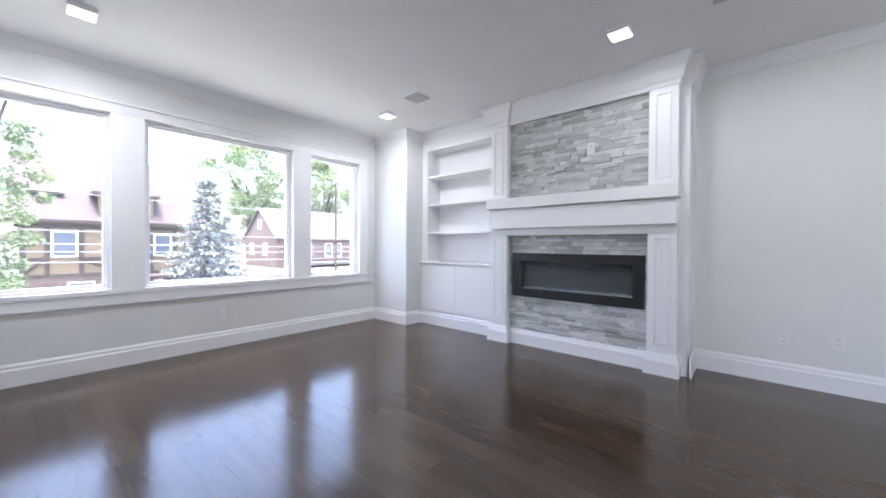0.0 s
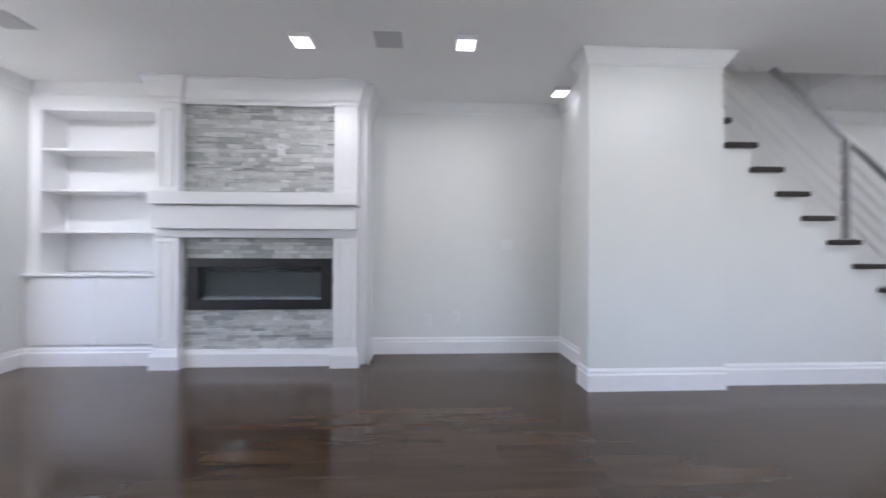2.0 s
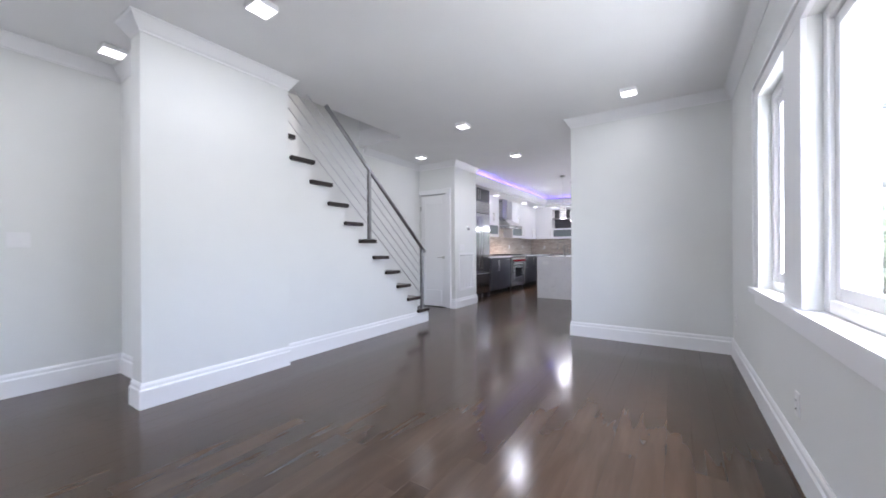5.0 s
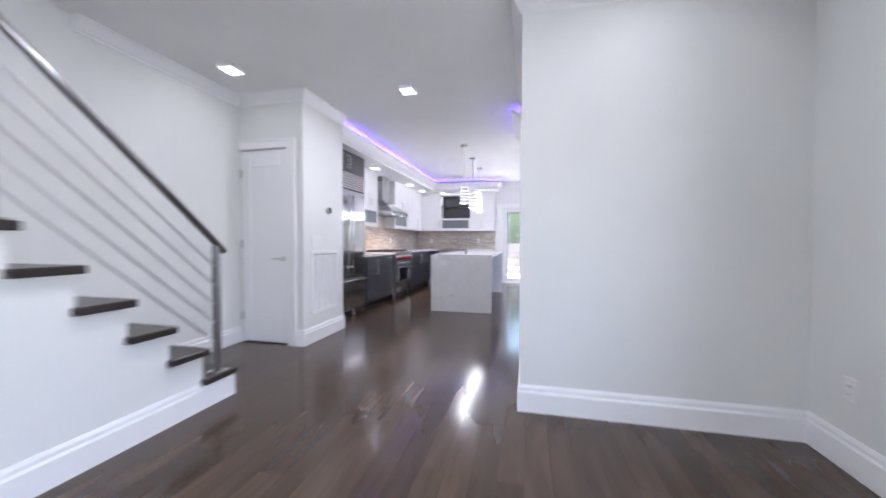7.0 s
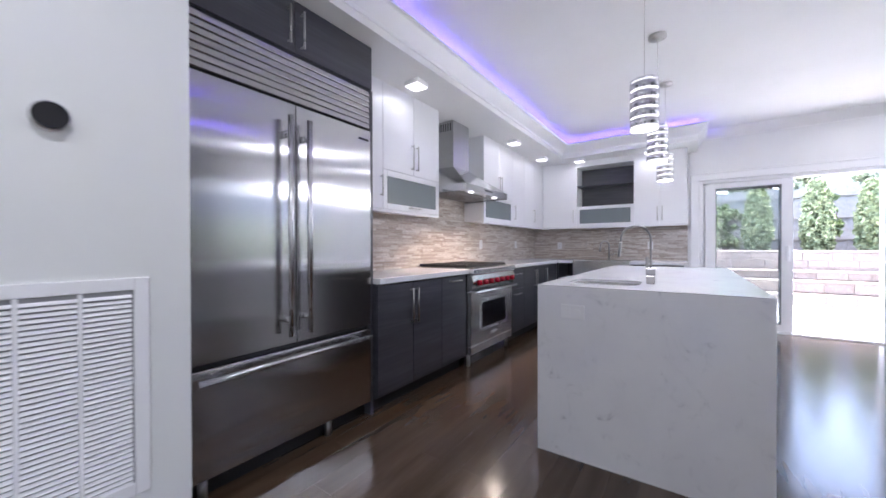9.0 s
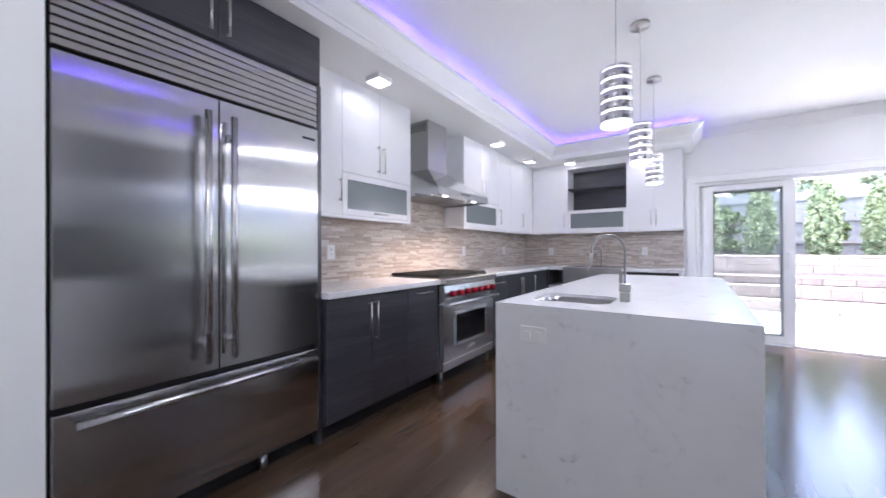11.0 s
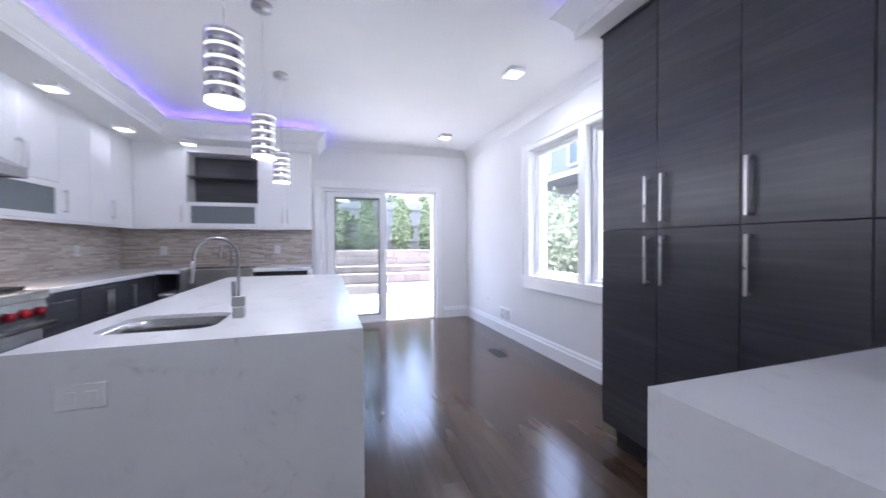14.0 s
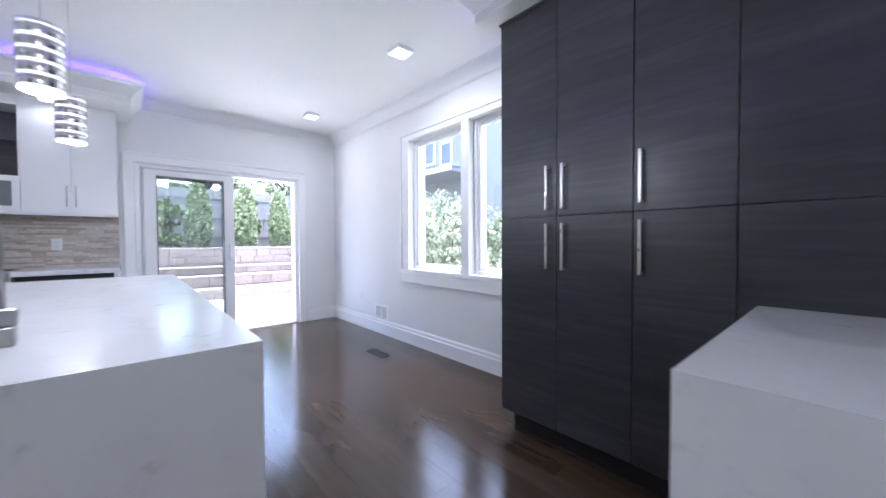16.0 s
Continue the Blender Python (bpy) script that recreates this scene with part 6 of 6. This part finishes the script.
for t in tb:
    part("timber", boxes(t), TIMBER, th_, "dark timber")
for ya, yb, flip in ((1.65, 2.9, 1), (2.9, 4.15, -1), (-0.5, 0.2, -1)):
    bm = rod((TX + 0.04, ya, 0.25 if flip > 0 else -0.40), (TX + 0.04, yb, -0.40 if flip > 0 else 0.25), 0.08, 6)
    part("timber_brace", bm, TIMBER, th_, "dark timber")
house_window(th_, TX + 0.05, 0.47, 1.39, 0.42, 1.70)
house_window(th_, TX + 0.05, 4.42, 5.26, 0.40, 1.66)
house_window(th_, TX + 0.08, 1.0, 2.0, -1.4, -0.85)
gable_roof(th_, -35.0, TX, TY0, TY1, 2.42, 6.1, "y", SHINGLE, 0.35)
part("dormer", boxes(((-30.0, 2.2, 2.3), (-26.15, 4.45, 3.66))), STUCCO, th_, "tan dormer")
part("dormer_eave", boxes(((-30.0, 1.9, 3.66), (-25.85, 4.70, 3.82))), TIMBER, th_, "dark brown dormer eave")
bm = bmesh.new()
base = [bm.verts.new(p) for p in ((-30.2, 1.95, 3.82), (-25.9, 1.95, 3.82), (-25.9, 4.8, 3.82), (-30.2, 4.8, 3.82))]
tip = [bm.verts.new(p) for p in ((-30.2, 3.37, 5.5), (-27.8, 3.37, 5.5))]
for q in ((base[1], base[2], tip[1]), (base[0], base[1], tip[1], tip[0]), (base[2], base[3], tip[0], tip[1]), (base[3], base[0], tip[0])):
    bm.faces.new(q)
bm.faces.new(base[::-1])
bmesh.ops.recalc_face_normals(bm, faces=bm.faces)
part("dormer_roof", bm, SHINGLE, th_, "hipped dormer roof")
house_window(th_, -26.12, 3.45, 4.28, 2.66, 3.45)
part("chimney", boxes(((-30.75, 4.3, 5.6), (-30.3, 4.75, 6.75), 0.02)), BRICKM, th_, "brick chimney")
part("dormer", boxes(((-29.5, -0.4, 2.4), (-27.3, 0.6, 3.6))), STUCCO, th_, "tan dormer")
part("dormer_roof", boxes(((-30.0, -0.75, 3.6), (-27.0, 0.95, 3.78))), TIMBER, th_, "brown dormer roof")
bm = bmesh.new()
box(bm, (TX - 0.2, 3.2, -0.75), (TX + 1.8, 6.8, -0.6))
part("porch_roof", bm, SHINGLE, th_, "low porch roof")

# brick house with a pale roof
bh = root("brick_house", (-44.5, 23.5, GZ), "red brick house with a pale grey roof", "house", "houses")
HX_, HY_ = -40.0, 17.7
part("wall", boxes(((-49.0, HY_, GZ), (HX_, 31.0, 1.85))), BRICKM, bh, "red brick wall")
bm = bmesh.new()
v = [bm.verts.new((x, y, z)) for y in (HY_ + 0.02, HY_ + 0.4) for x, z in ((-49.0, 1.85), (HX_, 1.85), (-44.5, 5.15))]
for q in ((0, 1, 2), (5, 4, 3), (0, 3, 4, 1), (1, 4, 5, 2), (2, 5, 3, 0)):
    bm.faces.new([v[i] for i in q])
bmesh.ops.recalc_face_normals(bm, faces=bm.faces)
part("gable", bm, BRICKM, bh, "red brick gable")
gable_roof(bh, -49.0, HX_, HY_, 31.0, 1.85, 5.3, "y", GREYROOF, 0.25)
for y0_, y1_, z0_, z1_ in ((20.5, 21.8, -0.4, 1.25), (23.6, 24.6, -0.4, 1.25), (24.9, 25.9, -0.4, 1.25), (28.0, 29.2, -0.4, 1.25)):
    house_window(bh, HX_ + 0.06, y0_, y1_, z0_, z1_)
for x, z0_, z1_ in ((-44.9, 2.9, 4.0), (-47.2, -0.2, 1.2), (-43.4, -0.2, 1.2)):
    w = part("window", boxes(((x, HY_ - 0.06, z0_), (x + 0.1, HY_ + 0.02, z1_)), ((x + 0.8, HY_ - 0.06, z0_), (x + 0.9, HY_ + 0.02, z1_)), ((x + 0.1, HY_ - 0.06, z0_), (x + 0.8, HY_ + 0.02, z0_ + 0.1)), ((x + 0.1, HY_ - 0.06, z1_ - 0.1), (x + 0.8, HY_ + 0.02, z1_))), TRIM, bh)
    part("pane", boxes(((x + 0.1, HY_ - 0.03, z0_ + 0.1), (x + 0.8, HY_ + 0.01, z1_ - 0.1))), DARKGLASS, w)
part("porch_roof", boxes(((HX_, 19.5, -1.25), (HX_ + 2.2, 30.0, -1.0))), GREYROOF, bh, "white porch roof")

# utility pole and wires
up_ = root("utility_pole", (-30.0, 18.8, GZ), "brown wooden utility pole with a crossarm", "utility pole")
part("pole", rod((-30, 18.8, GZ), (-30, 18.8, 7.0), 0.14, 10, 0.10), BARK, up_)
part("crossarm", boxes(((-30.08, 18.0, 1.55), (-29.92, 20.2, 1.67))), BARK, up_)
WIRE = plain("grey_cable", (0.35, 0.35, 0.36), 0.6)
for k, z in enumerate((0.55, 0.95, 1.25, 1.75, 3.2)):
    pts = [(-19.0 - 0.05 * t, -16 + 1.2 * t, z + 0.0009 * (t - 26) ** 2 - 0.3) for t in range(0, 53)]
    whole("overhead_cable", tube(pts, 0.018, 5), WIRE, "thin overhead utility cable along the street", "cable", "overhead cables")

# garden side: terraced block walls, evergreens, fence
def block_wall(name, x, z0, z1, y0, y1, seed, label):
    rt = root(name, (x, (y0 + y1) / 2, z0), label, "garden wall", "garden walls")
    r = random.Random(seed)
    rows = max(1, round((z1 - z0) / 0.15))
    h = (z1 - z0) / rows
    made = {}
    for k in range(rows):
        y = y0 - r.random() * 0.2
        while y < y1:
            w = r.choice((0.30, 0.40, 0.45))
            if w not in made:
                bm = bmesh.new()
                box(bm, (0, 0, 0), (0.27, w - 0.008, h - 0.006))
                made[w] = mesh_of("block", bm, BLOCK)
            piece("block", made[w], (x + r.uniform(-0.012, 0.012), y, z0 + k * h), rt)
            y += w
    part("cap", boxes(((x - 0.02, y0, z1), (x + 0.30, y1, z1 + 0.045), 0.008)), CAPSTONE, rt, "pale cap stones")
    return rt


block_wall("garden_step", 16.1, -0.10, 0.13, -6, 8, 1, "low tan block garden step with a pale cap")
block_wall("garden_step", 16.45, 0.19, 0.38, -6, 8, 2, "low tan block garden step with a pale cap")
block_wall("garden_step", 16.8, 0.44, 0.56, -6, 8, 3, "low tan block garden step with a pale cap")
block_wall("retaining_wall", 17.15, 0.5, 0.98, -6, 8, 4, "tan block retaining wall with a pale cap")
structure("garden_bed", boxes(((16.3, -6, -0.44), (24.5, 8, 0.12)), ((17.40, -6, 0.12), (24.5, 8, 0.98))), plain("mulch", (0.07, 0.05, 0.04), 0.95, 0, 0.4, 9), "dark mulch planting bed", "ground")
for k, (x, y, hgt) in enumerate(((18.3, 0.20, 1.62), (18.4, -0.89, 1.68), (18.3, -1.75, 1.60), (18.5, 1.25, 1.72), (18.4, 2.35, 1.6), (18.3, -2.9, 1.7))):
    cone_tree(x, y, 0.98, hgt, 0.58, 20 + k, "narrow green arborvitae in the planting bed", ARBOR, 16, 60, 0.042, 0.0, "arborvitae")
fn = root("garden_fence", (20.6, 1.0, 0.98), "weathered grey wooden garden fence", "fence")
for k in range(60):
    y = -6 + k * 0.24
    part("board", boxes(((20.6, y, 0.98), (20.63, y + 0.236, 2.75 + 0.03 * ((k * 7) % 3)))), FENCE, fn)
for z in (1.3, 1.9, 2.5):
    part("rail", boxes(((20.55, -6, z), (20.6, 8.4, z + 0.09))), FENCE, fn)
for k, (x, y, hh, ww) in enumerate(((22.5, -0.5, 5.0, 3.0), (22.8, 2.6, 4.4, 3.0), (22.2, -3.6, 4.6, 3.0), (23.0, 5.6, 5.0, 3.2))):
    broad_tree(x, y, 0.98, hh, ww, 40 + k, "leafy garden tree behind the fence", 38, 80, 0.08, 0.30, SHRUB)
# south side: neighbour's house and shrubs
nh = root("neighbour_house", (13.0, -13.0, -0.45), "pale sided neighbouring house with white windows", "house", "houses")
part("wall", boxes(((12.6, -18.0, -0.45), (27.0, -9.5, 8.0))), SIDING, nh, "pale clapboard wall")
for k in range(33):
    part("clapboard", boxes(((12.58, -9.5, -0.3 + k * 0.25), (27.02, -9.488, -0.07 + k * 0.25), 0.004)), SIDING, nh)
part("roof", boxes(((12.1, -18.5, 8.0), (27.5, -9.0, 8.2))), GREYROOF, nh, "grey roof edge")
part("porch_roof", boxes(((17.6, -9.5, 4.02), (26.0, -7.9, 4.10))), GREYROOF, nh, "grey porch roof")
part("porch_fascia", boxes(((17.55, -7.9, 3.92), (26.05, -7.86, 4.12), 0.01)), TRIM, nh, "white porch fascia")
part("porch_ceiling", boxes(((17.6, -9.48, 3.90), (26.0, -7.9, 4.02))), SIDING, nh)


def side_window(x0, x1, z0, z1):
    y = -9.47
    w = part("window", boxes(((x0, y - 0.02, z0), (x0 + 0.08, y + 0.05, z1)), ((x1 - 0.08, y - 0.02, z0), (x1, y + 0.05, z1)), ((x0 + 0.08, y - 0.02, z0), (x1 - 0.08, y + 0.05, z0 + 0.08)), ((x0 + 0.08, y - 0.02, z1 - 0.08), (x1 - 0.08, y + 0.05, z1))), TRIM, nh)
    part("pane", boxes(((x0 + 0.08, y - 0.01, z0 + 0.08), (x1 - 0.08, y + 0.01, z1 - 0.08))), DARKGLASS, w)


for x, w, za, zb in ((14.0, 1.0, 3.9, 5.3), (17.3, 0.5, 3.8, 4.4), (19.2, 0.8, 4.6, 5.7), (20.4, 0.8, 4.8, 6.0), (22.6, 0.9, 4.8, 6.1)):
    side_window(x, x + w, za, zb)
for k, (x, y, hh, ww, gz) in enumerate(((14.6, -4.3, 2.9, 2.2, -0.45), (12.9, -3.4, 2.4, 1.9, -0.45), (16.4, -4.8, 3.2, 2.4, -0.45), (11.4, -3.3, 2.2, 1.8, -0.45), (18.3, -4.6, 3.0, 2.4, -0.45), (9.8, -3.4, 2.3, 1.8, -0.45), (19.9, -1.35, 1.5, 0.7, 0.98), (20.0, 0.75, 1.4, 0.7, 0.98))):
    rt = root("shrub", (x, y, gz), "dense leafy green shrub" if gz < 0 else "loose dark green shrub before the fence", "shrub", "shrubs")
    r = random.Random(70 + k)
    bm = bmesh.new()
    for j in range(7):
        t = j * 0.9
        cyl(bm, (x, y, gz), (x + math.cos(t) * ww * 0.3, y + math.sin(t) * ww * 0.3, gz + hh * 0.7), 0.02, 6, 0.008)
    part("stems", bm, BARK, rt)
    cs = [((x + r.gauss(0, ww * 0.24), y + r.gauss(0, ww * 0.24), gz + hh * r.uniform(0.06, 0.95)), ww * 0.13) for j in range(80 if gz < 0 else 45)]
    leaves("foliage", clump_points(70 + k, cs, 70, (1, 1, 1)), 0.05, SHRUB if gz < 0 else MAPLE, rt, 70 + k)

# ---- ledger stones, then floor boards
lay_stone(SX0, SX1, 1.657, 2.513, 0.040)
lay_stone(SX0, SX1, 0.167, FBZ0, 0.040)
rest = bmesh.new()
lay_stone(SX0, SX1, FBZ1, 1.231, 0.038, rest)
lay_stone(SX0, FBX0, FBZ0, FBZ1, 0.038, rest)
lay_stone(FBX1, SX1, FBZ0, FBZ1, 0.038, rest)
ob = part("stones_round_firebox", rest, STONEREST, fp, "split grey stones round the firebox")
ob["kind"] = "stuff"

floor_ob = bpy.data.objects["floor"]
rb = random.Random(11)
BW = 0.127
board_meshes = {}
rest_v, rest_f = [], []
near = 0
for row in range(int((4.1 + 1.05) / BW)):
    y = -1.03 + row * BW
    x, first = XW - 0.06, rb.choice((0.3, 0.5, 0.7, 0.9, 1.1))
    while x < XE - 0.01:
        ln = min(first or rb.choice((0.7, 0.9, 1.1, 1.4, 1.8)), round(XE + 0.03 - x, 2))
        first = 0
        if 0.4 < y < 3.3 and -1.6 < x < 11.4 and near < 300:
            near += 1
            if ln not in board_meshes:
                bm = bmesh.new()
                box(bm, (0.0002, 0.0002, -0.016), (ln - 0.0002, BW - 0.0002, 0.0))
                bmesh.ops.bevel(bm, geom=[e for e in bm.edges if all(v.co.z > -0.001 for v in e.verts)], offset=0.0003, segments=1, affect="EDGES")
                board_meshes[ln] = mesh_of("board", bm, FLOOR)
            piece("board", board_meshes[ln], (x, y, 0), floor_ob)
        else:
            q = len(rest_v)
            e = 0.0012
            for z, k in ((-0.0005, 0.0002), (0.0, 0.0005)):
                rest_v += [(x + k, y + k, z), (x + ln - k, y + k, z), (x + ln - k, y + BW - k, z), (x + k, y + BW - k, z)]
            rest_f += [(q + 4, q + 5, q + 6, q + 7)] + [(q + i, q + (i + 1) % 4, q + 4 + (i + 1) % 4, q + 4 + i) for i in range(4)]
        x += ln
me = bpy.data.meshes.new("floor_boards")
me.from_pydata(rest_v, [], rest_f)
me.materials.append(FLOOR)
ob = new("floor_boards", me)
ob.parent, ob.matrix_parent_inverse, ob["kind"] = floor_ob, world_of(floor_ob).inverted(), "stuff"
